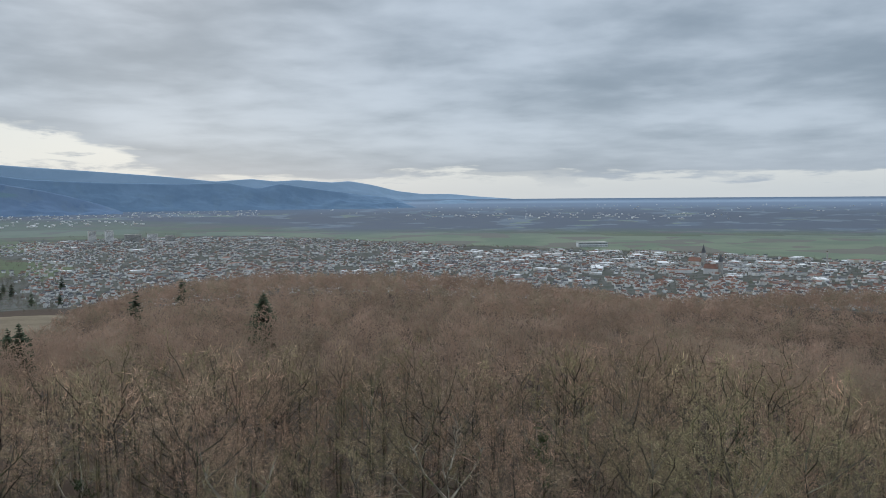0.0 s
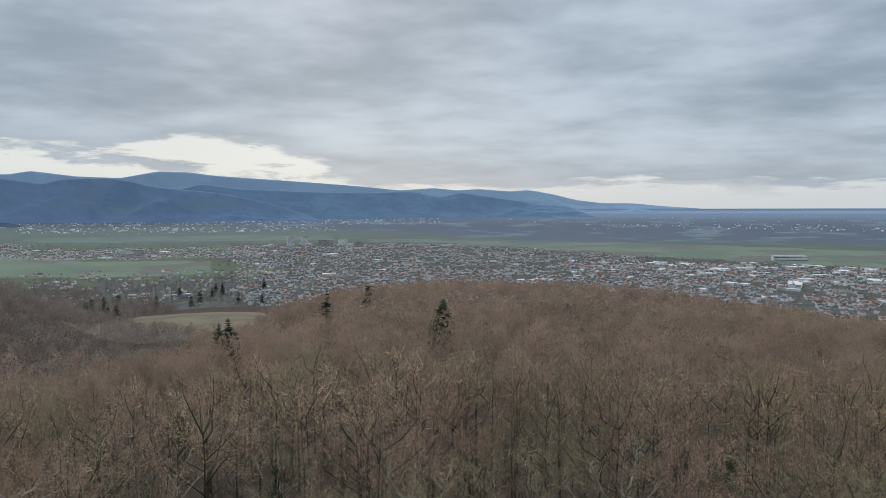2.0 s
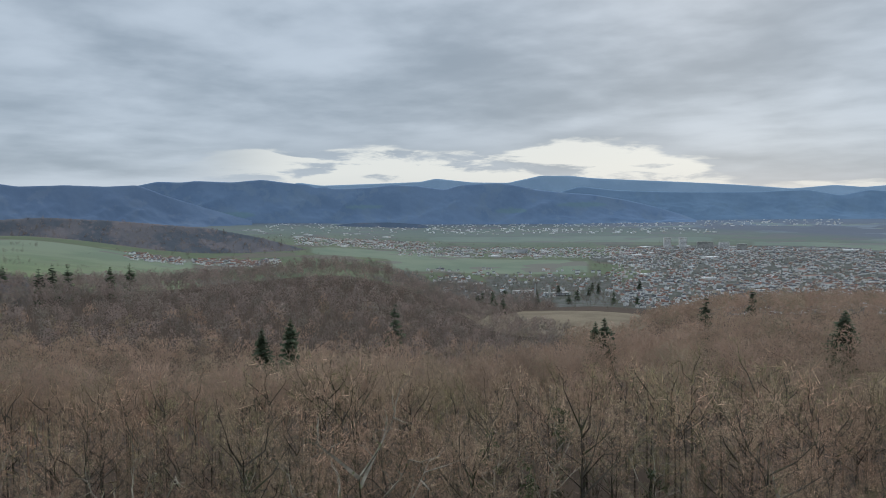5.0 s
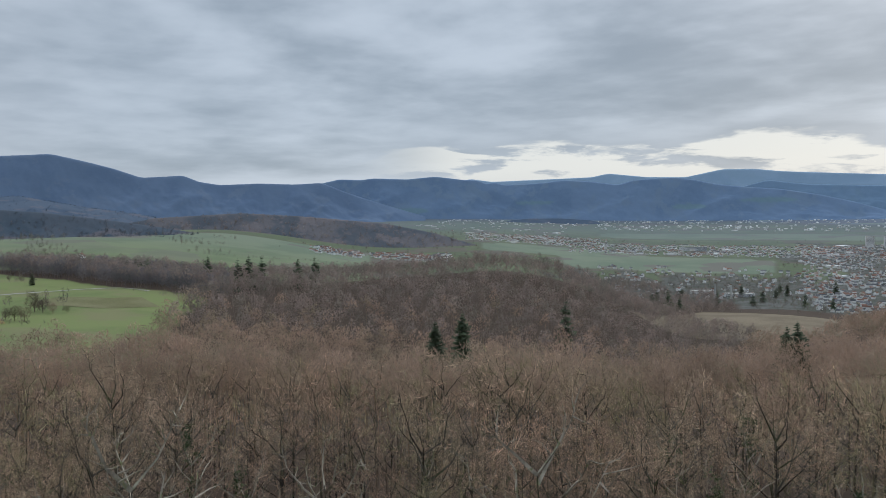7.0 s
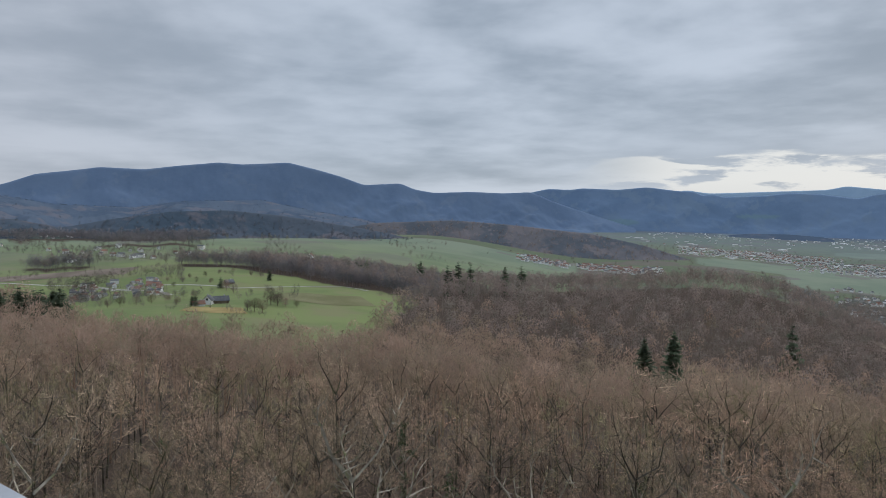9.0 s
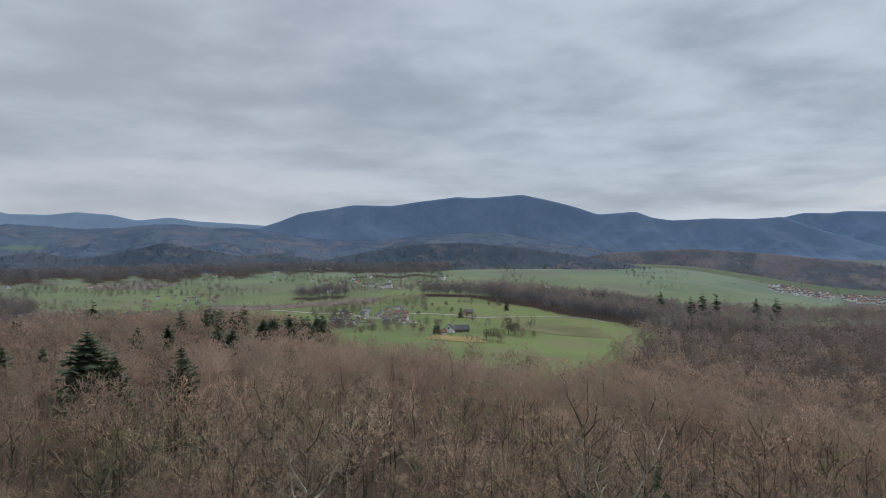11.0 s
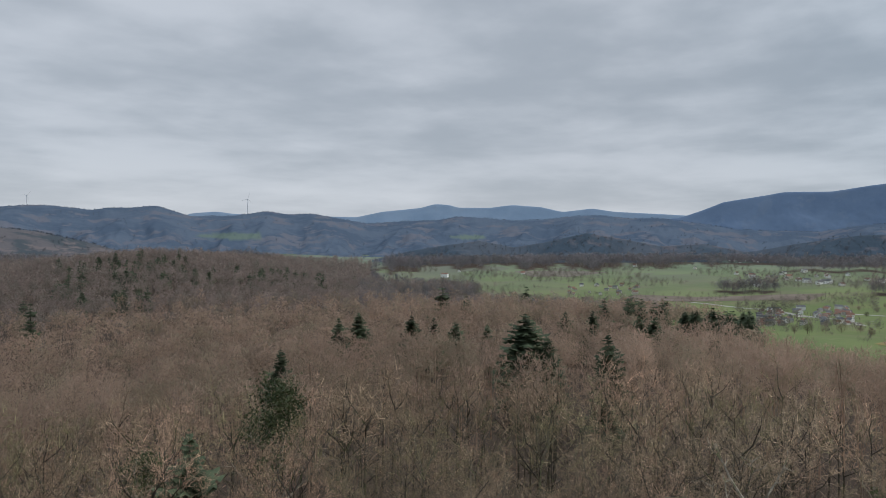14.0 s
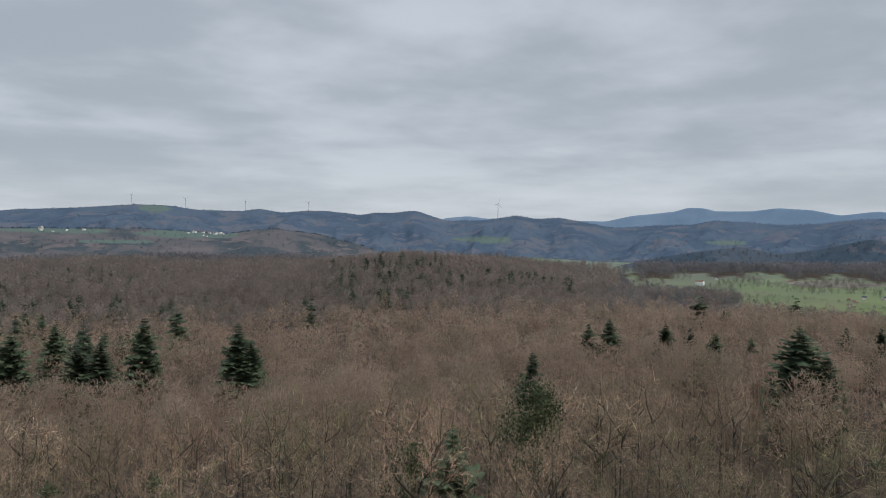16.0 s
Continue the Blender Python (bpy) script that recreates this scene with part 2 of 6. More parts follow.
def ground_material():
    """One land surface: leaf litter, meadow, ploughed and sown fields, and the country far off, by the land's own cover
    map; distance mixes haze into the colours.
    """
    m = bpy.data.materials.new("land")
    m.use_nodes = True
    nt = m.node_tree
    bsdf = nt.nodes["Principled BSDF"]
    pos = nt.nodes.new("ShaderNodeNewGeometry").outputs["Position"]
    att = nt.nodes.new("ShaderNodeAttribute")
    att.attribute_name = "cover"
    sep = nt.nodes.new("ShaderNodeSeparateColor")
    nt.links.new(att.outputs["Color"], sep.inputs[0])
    meadow, field, far = sep.outputs
    built = att.outputs["Alpha"]
    att2 = nt.nodes.new("ShaderNodeAttribute")
    att2.attribute_name = "reach"
    # amounts of painted haze by distance, for the meadows and the far plain
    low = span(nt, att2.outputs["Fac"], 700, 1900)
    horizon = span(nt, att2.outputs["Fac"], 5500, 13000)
    soil = mixed(nt, noise_node(nt, pos, 0.15), (0.05, 0.036, 0.027), (0.105, 0.076, 0.056))
    grass = mixed(nt, span(nt, noise_node(nt, pos, 0.012, 5), 0.4, 0.6), (0.142, 0.178, 0.070), (0.182, 0.215, 0.084))
    grass = mixed(nt, span(nt, noise_node(nt, pos, 0.09, 6, 0.7), 0.5, 0.75), grass, (0.20, 0.20, 0.095))
    grass = mixed(nt, math_node(nt, "MULTIPLY", span(nt, noise_node(nt, pos, 0.019, 4, 0.6), 0.5, 0.66), 0.55), grass, (0.205, 0.18, 0.105))
    # the valley's meadows take haze by distance, colder and paler, with tilled plots among them
    hazy_grass = mixed(nt, span(nt, noise_node(nt, pos, 0.006, 4), 0.4, 0.6), (0.148, 0.186, 0.132), (0.186, 0.218, 0.154))
    grass = mixed(nt, low, grass, hazy_grass)
    vor = node(nt, "ShaderNodeTexVoronoi", Scale=0.0075)
    vor.distance = "MANHATTAN"
    nt.links.new(pos, vor.inputs["Vector"])
    plot = nt.nodes.new("ShaderNodeSeparateColor")
    nt.links.new(vor.outputs["Color"], plot.inputs[0])
    crops = mixed(nt, span(nt, plot.outputs[0], 0.25, 0.35), (0.145, 0.115, 0.088), (0.105, 0.135, 0.06))
    crops = mixed(nt, span(nt, plot.outputs[1], 0.6, 0.7), crops, (0.14, 0.165, 0.075))
    crops = mixed(nt, span(nt, noise_node(nt, pos, 0.05), 0.45, 0.7), crops, (0.10, 0.105, 0.065))
    vor2 = node(nt, "ShaderNodeTexVoronoi", Scale=0.011)
    nt.links.new(pos, vor2.inputs["Vector"])
    plot2 = nt.nodes.new("ShaderNodeSeparateColor")
    nt.links.new(vor2.outputs["Color"], plot2.inputs[0])
    # the far plain's fields and woods, blue-grey with painted haze
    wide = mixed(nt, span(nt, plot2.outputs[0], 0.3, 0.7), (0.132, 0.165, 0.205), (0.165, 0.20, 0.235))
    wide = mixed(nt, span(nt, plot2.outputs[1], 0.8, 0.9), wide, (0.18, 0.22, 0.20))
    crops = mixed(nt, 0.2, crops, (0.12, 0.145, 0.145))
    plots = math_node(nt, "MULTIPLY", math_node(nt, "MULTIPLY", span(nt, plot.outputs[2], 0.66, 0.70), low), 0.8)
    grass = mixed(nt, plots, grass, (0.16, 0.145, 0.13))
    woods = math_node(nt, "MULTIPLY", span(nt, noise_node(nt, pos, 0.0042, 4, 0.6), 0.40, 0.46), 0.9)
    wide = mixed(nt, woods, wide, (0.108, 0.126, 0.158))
    # more painted haze towards the horizon; the palest rings also offset their weak light
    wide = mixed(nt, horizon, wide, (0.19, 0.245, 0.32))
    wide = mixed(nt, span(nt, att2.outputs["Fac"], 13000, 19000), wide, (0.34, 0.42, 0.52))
    yards = mixed(nt, span(nt, noise_node(nt, pos, 0.035, 5, 0.7), 0.4, 0.6), (0.07, 0.075, 0.06), (0.125, 0.125, 0.115))
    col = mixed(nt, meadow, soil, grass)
    col = mixed(nt, built, col, yards)
    col = mixed(nt, field, col, crops)
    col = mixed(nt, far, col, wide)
    # a veil of haze colour over the land between, thicker with distance
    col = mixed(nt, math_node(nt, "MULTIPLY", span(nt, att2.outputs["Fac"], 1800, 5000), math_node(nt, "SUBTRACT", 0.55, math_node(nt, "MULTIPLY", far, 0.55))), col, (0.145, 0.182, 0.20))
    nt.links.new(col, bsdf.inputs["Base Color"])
    bsdf.inputs["Roughness"].default_value = 0.95
    bsdf.inputs["Specular IOR Level"].default_value = 0.1
    return m


def hazed_range_material(name, dark, light, third, scale, relief=0.6, grass=(0.13, 0.168, 0.145)):
    """Wooded mountain sides: conifer and beech stands with ragged borders, and the roughness of their crowns. The
    colours given hold the blue of the haze.
    """
    m = bpy.data.materials.new(name)
    m.use_nodes = True
    nt = m.node_tree
    bsdf = nt.nodes["Principled BSDF"]
    pos = nt.nodes.new("ShaderNodeNewGeometry").outputs["Position"]
    col = mixed(nt, span(nt, noise_node(nt, pos, scale, 6, 0.6, 0.15), 0.42, 0.56), dark, light)
    col = mixed(nt, span(nt, noise_node(nt, pos, scale * 1.6, 6, 0.62, 0.15), 0.53, 0.60), col, third)
    att = nt.nodes.new("ShaderNodeAttribute")
    att.attribute_name = "glade"
    col = mixed(nt, att.outputs["Fac"], col, grass)
    crowns = node(nt, "ShaderNodeTexVoronoi", Scale=0.085)
    nt.links.new(pos, crowns.inputs["Vector"])
    grain = math_node(nt, "MULTIPLY", noise_node(nt, pos, 0.05, 5, 0.7), 0.7)
    tone = math_node(nt, "ADD", math_node(nt, "SUBTRACT", 0.90, math_node(nt, "MULTIPLY", crowns.outputs["Distance"], 0.035 * relief)), math_node(nt, "MULTIPLY", grain, relief * 0.6))
    hue = nt.nodes.new("ShaderNodeHueSaturation")
    nt.links.new(col, hue.inputs["Color"])
    nt.links.new(tone, hue.inputs["Value"])
    nt.links.new(hue.outputs[0], bsdf.inputs["Base Color"])
    bn = node(nt, "ShaderNodeBump", Strength=relief, Distance=4.0)
    nt.links.new(noise_node(nt, pos, 0.022, 8, 0.68), bn.inputs["Height"])
    nt.links.new(bn.outputs[0], bsdf.inputs["Normal"])
    bsdf.inputs["Roughness"].default_value = 1.0
    bsdf.inputs["Specular IOR Level"].default_value = 0.0
    return m


LAND = ground_material()
# bluer and paler from range to range: haze put into the base colours
MOUNT_FAR = hazed_range_material("hazed_far_woods", (0.30, 0.41, 0.53), (0.335, 0.445, 0.565), (0.32, 0.43, 0.54), 0.004, 0.12)
MOUNT_EAST = hazed_range_material("hazed_eastern_woods", (0.20, 0.275, 0.37), (0.225, 0.30, 0.395), (0.22, 0.29, 0.375), 0.004, 0.2)
MOUNT_MAIN = hazed_range_material("hazed_mountain_woods", (0.128, 0.180, 0.268), (0.142, 0.196, 0.284), (0.150, 0.200, 0.280), 0.006, 0.3)
MOUNT_SOUTH = hazed_range_material("hazed_southern_woods", (0.165, 0.238, 0.350), (0.188, 0.264, 0.380), (0.196, 0.268, 0.366), 0.006, 0.3, (0.19, 0.28, 0.33))
MOUNT_MID = hazed_range_material("hazed_mid_woods", (0.185, 0.275, 0.385), (0.21, 0.305, 0.42), (0.20, 0.29, 0.39), 0.006, 0.25)
FOOT = hazed_range_material("hazed_foothill_woods", (0.080, 0.108, 0.150), (0.102, 0.130, 0.172), (0.132, 0.140, 0.168), 0.0045, 0.5)
FOOT_FRONT = hazed_range_material("hazed_lower_foothill_woods", (0.062, 0.084, 0.108), (0.088, 0.104, 0.126), (0.122, 0.118, 0.132), 0.0045, 0.6)
RIDGE_HAZED = hazed_range_material("hazed_ridge_woods", (0.075, 0.088, 0.098), (0.135, 0.125, 0.13), (0.165, 0.142, 0.142), 0.008, 0.3)
HILL_HAZED = hazed_range_material("wooded_hill", (0.085, 0.094, 0.108), (0.128, 0.122, 0.128), (0.150, 0.136, 0.140), 0.008, 0.9)


# ---- mesh helpers ----
def mesh_of(name, verts, tris, mats, index=None, smooth=False):
    """A mesh from arrays of corners and triangles."""
    me = bpy.data.meshes.new(name)
    verts, tris = np.asarray(verts, np.float32), np.asarray(tris, np.int32)
    me.vertices.add(len(verts))
    me.vertices.foreach_set("co", verts.ravel())
    me.loops.add(tris.size)
    me.loops.foreach_set("vertex_index", tris.ravel())
    me.polygons.add(len(tris))
    me.polygons.foreach_set("loop_start", np.arange(0, tris.size, 3, dtype=np.int32))
    for m in mats:
        me.materials.append(m)
    if index is not None:
        me.polygons.foreach_set("material_index", np.asarray(index, np.int32))
    me.polygons.foreach_set("use_smooth", np.full(len(tris), smooth))
    me.update(calc_edges=True)
    return me


def part(name, bm, material, parent, label=""):
    """Links a bmesh as one mesh object under a thing or under a part."""
    me = bpy.data.meshes.new(name)
    bm.normal_update()
    bm.to_mesh(me)
    bm.free()
    me.materials.append(material)
    ob = new(name, me)
    ob.parent = parent
    if label:
        tagged(ob, label)
    return ob


def box(bm, x0, x1, y0, y1, z0, z1):
    v = [bm.verts.new(p) for p in ((x0, y0, z0), (x1, y0, z0), (x1, y1, z0), (x0, y1, z0), (x0, y0, z1), (x1, y0, z1), (x1, y1, z1), (x0, y1, z1))]
    for f in ((3, 2, 1, 0), (4, 5, 6, 7), (0, 1, 5, 4), (1, 2, 6, 5), (2, 3, 7, 6), (3, 0, 4, 7)):
        bm.faces.new([v[i] for i in f])
    return bm


def gable(bm, w, d, h, rise, eave=0.5):
    """A pitched roof with thickness over a house of w by d; the ridge runs along x."""
    a, b, t = w / 2 + eave, d / 2 + eave, 0.25
    drop = rise * eave / (d / 2)
    pts = [(s * a, y, z) for s in (-1, 1) for y, z in ((-b, h - drop), (0, h + rise), (b, h - drop), (b, h - drop + t), (0, h + rise + t), (-b, h - drop + t))]
    v = [bm.verts.new(p) for p in pts]
    bm.faces.new(v[0:6][::-1])
    bm.faces.new(v[6:12])
    for i in range(6):
        bm.faces.new((v[i], v[(i + 1) % 6], v[6 + (i + 1) % 6], v[6 + i]))
    return bm


class Heap:
    """Collects many small meshes into one."""

    def __init__(self):
        self.v, self.t, self.m, self.n, self.tint, self.lie = [], [], [], 0, [], []

    def add(self, verts, tris, mat=0, tint=None, lie=None):
        self.v.append(verts)
        self.lie.append(np.zeros((len(verts), 3)) if lie is None else lie)
        self.tint.append(np.zeros(len(verts)) if tint is None else tint)
        self.t.append(tris + self.n)
        self.m.append(np.full(len(tris), mat, np.int32) if np.isscalar(mat) else mat)
        self.n += len(verts)

    def make(self, name, mats, label, category, smooth=False):
        me = mesh_of(name, np.concatenate(self.v), np.concatenate(self.t), mats, np.concatenate(self.m))
        me.polygons.foreach_set("use_smooth", np.full(len(me.polygons), smooth))
        me.attributes.new("tint", "FLOAT", "POINT").data.foreach_set("value", np.concatenate(self.tint).astype(np.float32))
        lie = np.concatenate(self.lie)
        if np.any(lie):
            me.normals_split_custom_set_from_vertices(lie.astype(np.float32))
        return tagged(new(name, me), label, category, kind="stuff")


# ---- the lie of the land: bearings run to the left from +y, heights are of the ground ----
def way(az):
    a = np.radians(az)
    return -np.sin(a), np.cos(a)


def squash(r):
    """Far country is drawn in towards the eye along the line of sight, so that the horizon lies within reach."""
    r = np.asarray(r, float)
    return np.where(r < 1500, r, 1500 + 3200 * (1 - np.exp(-(np.maximum(r, 1500) - 1500) / 3200)))


def settle(az, r, z):
    """The world's place of a point at a bearing, a true distance and a height."""
    s = squash(r)
    x, y = way(az)
    return x * s, y * s, EYE + (z - EYE) * s / np.maximum(r, 1e-6)


BEARINGS = (-40, -30, -17, -8, 5, 15, 23, 30, 38, 46, 53, 62, 72, 80, 90, 100, 110, 120, 130, 142, 155, 172)
RINGS = {
    0: (0,) * 22,
    90: (-1, -1, -1, -1, -1, -1, -1, -1, -2, -2, -2, -2, -1, -1, -1, 0, 0, 0, 0, -1, -1, -1),
    180: (-16, -16, -9, -11, -10, -10, -9, -7, -9, -9, -9, -8, -4, -2.5, 0, 2, 0, -3, -5, -8, -11, -11),
    300: (-36, -36, -27, -24, -23, -21, -22, -27, -38, -42, -43, -40, -35, -30, -22, -12, -10, -10, -13, -20, -28, -28),
    450: (-41, -41, -44, -36, -30, -28, -33, -65, -68, -60, -49, -45, -36, -24, -18, -14, -11, -13, -19, -25, -33, -33),
    650: (-46, -46, -62, -52, -39, -36, -44, -80, -88, -48, -32, -34, -28, -17, -18, -28, -26, -22, -22, -26, -35, -35),
    800: (-75, -75, -90, -75, -65, -65, -80, -84, -98, -26, -18, -33, -34, -18, -12, -25, -28, -30, -24, -20, -32, -32),
    950: (-110, -105, -110, -105, -100, -100, -105, -87, -100, -70, -52, -50, -40, -22, -10, -22, -26, -28, -22, -8, -25, -25),
    1200: (-115, -115, -115, -115, -115, -115, -115, -102, -112, -110, -95, -75, -40, -22, -14, -12, -16, -18, -24, 20, -18, -18),
    1500: (-115, -115, -115, -115, -115, -115, -115, -115, -115, -112, -85, -70, -28, 0, 0, -4, -8, -8, -14, 0, -10, -8),
    2000: (-115, -115, -115, -115, -115, -115, -115, -115, -115, -100, -75, -72, 5, -10, -10, -10, -10, -10, -10, -5, -5, -5),
    3000: (-115, -115, -115, -115, -115, -115, -115, -115, -115, -100, -70, -60, -20, -15, -15, -15, -15, -15, -15, -15, -10, -10),
}


def relief_table():
    az = np.arange(-180, 180.5, 0.5)
    radii = np.array(sorted(RINGS), float)
    keys = np.array((-180, *BEARINGS, 180), float)
    rows = []
    for r in radii:
        h = np.array(RINGS[int(r)], float)
        end = (h[0] + h[-1]) / 2
        rows.append(np.interp(az, keys, np.array((end, *h, end))))
    rows = np.array(rows)
    k = np.exp(-0.5 * (np.arange(-14, 15) / 5.0) ** 2)
    k /= k.sum()
    rows = np.array([np.convolve(np.concatenate((row[-15:-1], row, row[1:15])), k, "valid") for row in rows])
    fine = np.concatenate((np.arange(0, 1500, 12.5), np.arange(1500, 3001, 50)))
    table = np.array([np.interp(fine, radii, rows[:, i]) for i in range(len(az))])
    k2 = np.array((1, 3, 4, 3, 1)) / 12.0
    for _ in range(3):
        padded = np.concatenate((table[:, :1], table[:, :1], table, table[:, -1:], table[:, -1:]), 1)
        table = sum(k2[i] * padded[:, i:i + table.shape[1]] for i in range(5))
    return az, fine, table


RELIEF = relief_table()


def ground(az, r):
    """The ground's height at a bearing and true distance."""
    azs, radii, table = RELIEF
    az = (np.asarray(az, float) + 180) % 360 - 180
    i = np.clip((az + 180) / 0.5, 0, len(azs) - 1.001)
    j = np.clip(np.interp(r, radii, np.arange(len(radii))), 0, len(radii) - 1.001)
    i0, j0 = i.astype(int), j.astype(int)
    u, v = i - i0, j - j0
    z = (table[i0, j0] * (1 - u) + table[i0 + 1, j0] * u) * (1 - v) + (table[i0, j0 + 1] * (1 - u) + table[i0 + 1, j0 + 1] * u) * v
    x, y = way(az)
    x, y = x * r, y * r
    wave = np.sin(x / 61 + 1.3) * np.sin(y / 47 + 0.4) + 0.6 * np.sin(x / 23 + y / 31)
    hills = np.sin(x / 172 + 1.0) * np.sin(y / 141 + 2.0) + 0.5 * np.sin(x / 83 + y / 97) + 0.3 * np.sin(x / 47 - y / 61)
    z = z + np.interp(az, (120, 142), (12, 15)) * hills * np.clip((r - 1180) / 450, 0, 1) * np.interp(az, (122, 130), (0.2, 0.6)) * np.clip((3000 - r) / 600, 0, 1) * np.clip((az - 86) / 8, 0, 1) * np.clip((186 - az) / 8, 0, 1)
    return z + wave * np.clip(r / 300, 0, 1) * np.clip((1100 - r) / 300, 0, 1) * 1.2


def inside(az, r, a0, a1, r0, r1, soft=0.0):
    """Whether a place lies in a rounded patch between two bearings and two distances."""
    u, v = (az - (a0 + a1) / 2) / ((a1 - a0) / 2), (r - (r0 + r1) / 2) / ((r1 - r0) / 2)
    return np.abs(u) ** 4 + np.abs(v) ** 4 < 1


FOREST_EDGE = ((-60, 860), (-25, 860), (0, 860), (24, 870), (27, 800), (28.5, 700), (33, 720), (36, 850), (38, 930), (45, 930), (60, 920), (70, 900), (72.6, 900), (73.6, 640), (75, 560), (76.2, 490), (77.5, 405), (80, 378),
               (84.5, 368), (92, 368), (96, 364), (98.5, 395), (100, 455), (103, 600), (106, 680), (125, 740), (128, 1500), (134, 1520), (137, 2400), (185, 2400))


# meadows of the valley between the foothills, as bearings and distances
VALLEY = ((125.5, 134, 1420, 2300), (115.5, 125.2, 1015, 1390), (110.5, 119.8, 765, 945), (104.5, 111.6, 1060, 1330), (92.5, 101.6, 1200, 1600), (89.5, 110, 880, 1190),
          (81, 89.5, 1000, 1620), (109, 116, 930, 1060), (99, 106, 1300, 1420), (134, 141, 1700, 2100))


def is_forest(az, r):
    edge = np.interp(az, [e[0] for e in FOREST_EDGE], [e[1] for e in FOREST_EDGE])
    edge = edge * (1 + 0.02 * np.sin(az * 3.1) + 0.015 * np.sin(az * 7.7))
    wood = r < edge
    belt = (az > 72) & (az < 91.5) & (r > np.interp(az, (73, 76, 80, 84, 88, 92), (640, 665, 700, 770, 880, 900))) & (r < 940)
    grove = inside(az, r, 118.6, 126, 880, 1010) | inside(az, r, 112, 119, 715, 765) | inside(az, r, 33.5, 46, 1010, 1230)
    grove = grove | inside(az + 0.5 * np.sin(r / 19), r + 14 * np.sin(az * 3.1), 97.6, 101.8, 968, 1004) | inside(az, r + 25 * np.sin(az * 1.9), 90, 97, 1350, 1400)
    far_wood = (az > 88) & (az < 141) & (r > np.interp(az, (88, 92, 97, 103, 108, 113, 120, 124, 127), (1640, 1560, 1480, 1560, 1440, 1430, 1480, 1400, 1300)) * (1 + 0.06 * np.sin(az * 1.3) + 0.04 * np.sin(az * 3.7))) & (r < 1900)
    for patch in VALLEY:
        far_wood = far_wood & ~inside(az + 0.35 * np.sin(r / 37), r + 22 * np.sin(az * 2.3), *patch)
    return wood | belt | grove | far_wood


def is_meadow(az, r):
    slope = (az > 72) & (az < 128) & (r > 250) & (r < 1700)
    back = (az > 61) & (az < 89) & (r >= 1000) & (r < 1900)
    valley = inside(az, r, -400, -399, 0, 1)
    for patch in VALLEY:
        valley = valley | inside(az + 0.35 * np.sin(r / 37), r + 22 * np.sin(az * 2.3), *patch)
    return (slope | back | valley) & ~is_forest(az, r)


def town_edge(az):
    return np.interp(az, (-30, -20, -10, 0, 8, 16, 29), (1950, 2080, 2200, 2400, 2750, 3200, 3300))


def green_belt(az, r):
    belt = (az < 20) & (r > town_edge(az)) & (r < np.interp(az, (-36, -15, 0, 10, 20), (3300, 2950, 3300, 3500, 3700)))
    return belt | inside(az, r, 31, 47, 1800, 2350) | inside(az, r, 22, 44, 3500, 4300) | inside(az, r, 40, 53, 2150, 2650)


def build_land():
    fine_az = np.arange(-40, 176, 0.5)
    az = np.concatenate((fine_az, np.arange(176, 320, 2.0)))
    r = np.concatenate((np.arange(2, 400, 16), np.arange(400, 1500, 14), np.geomspace(1500, 36000, 110)))
    A, R = np.meshgrid(az, r, indexing="ij")
    Z = ground(A, R)
    X, Y, Z2 = settle(A, R, Z)
    na, nr = A.shape
    verts = np.stack((X, Y, Z2), -1).reshape(-1, 3)
    i, j = np.meshgrid(np.arange(na), np.arange(nr - 1), indexing="ij")
    a, b, c, d = i * nr + j, i * nr + j + 1, ((i + 1) % na) * nr + j + 1, ((i + 1) % na) * nr + j
    tris = np.concatenate((np.stack((a, b, c), -1).reshape(-1, 3), np.stack((a, c, d), -1).reshape(-1, 3)))
    hub = len(verts)
    verts = np.concatenate((verts, ((0, 0, float(ground(0.0, 0.0))),)))
    rim = np.stack((np.full(na, hub), np.arange(na) * nr, (np.arange(na) + 1) % na * nr), -1)
    tris = np.concatenate((tris, rim))[:, ::-1]
    me = mesh_of("ground", verts, tris, [LAND], smooth=True)
    cover = np.zeros((len(verts), 4), np.float32)
    flatA, flatR = A.ravel(), R.ravel()
    el = np.degrees(np.arctan2(Z.ravel() - EYE, flatR))
    meadow = is_meadow(flatA, flatR)
    meadow |= green_belt(flatA, flatR)
    plain = ~is_forest(flatA, flatR) & ~meadow
    cover[:-1, 0] = meadow
    cover[:-1, 1] = plain & ~((flatA < 46 + 2.2 * np.sin(flatR / 83) + np.sin(flatR / 31)) & (flatR < np.where(flatA < 29 + 2.5 * np.sin(flatR / 170), town_edge(flatA), 1720 + 90 * np.sin(flatA * 1.7))))
    # share of the haze-coloured far country, growing with distance
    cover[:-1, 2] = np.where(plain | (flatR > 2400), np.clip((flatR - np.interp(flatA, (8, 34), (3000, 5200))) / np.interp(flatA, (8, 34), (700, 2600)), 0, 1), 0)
    cover[:-1, 1] *= ~((flatA > 134) & (flatA < 200))
    cover[:-1, 3] = plain & (flatA < 50) & (flatR > 1100) & (cover[:-1, 1] < 0.5)
    att = me.color_attributes.new("cover", "FLOAT_COLOR", "POINT")
    att.data.foreach_set("color", cover.ravel())
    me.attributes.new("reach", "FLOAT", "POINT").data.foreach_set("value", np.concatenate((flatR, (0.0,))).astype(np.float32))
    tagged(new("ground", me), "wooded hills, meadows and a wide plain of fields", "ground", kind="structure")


build_land()


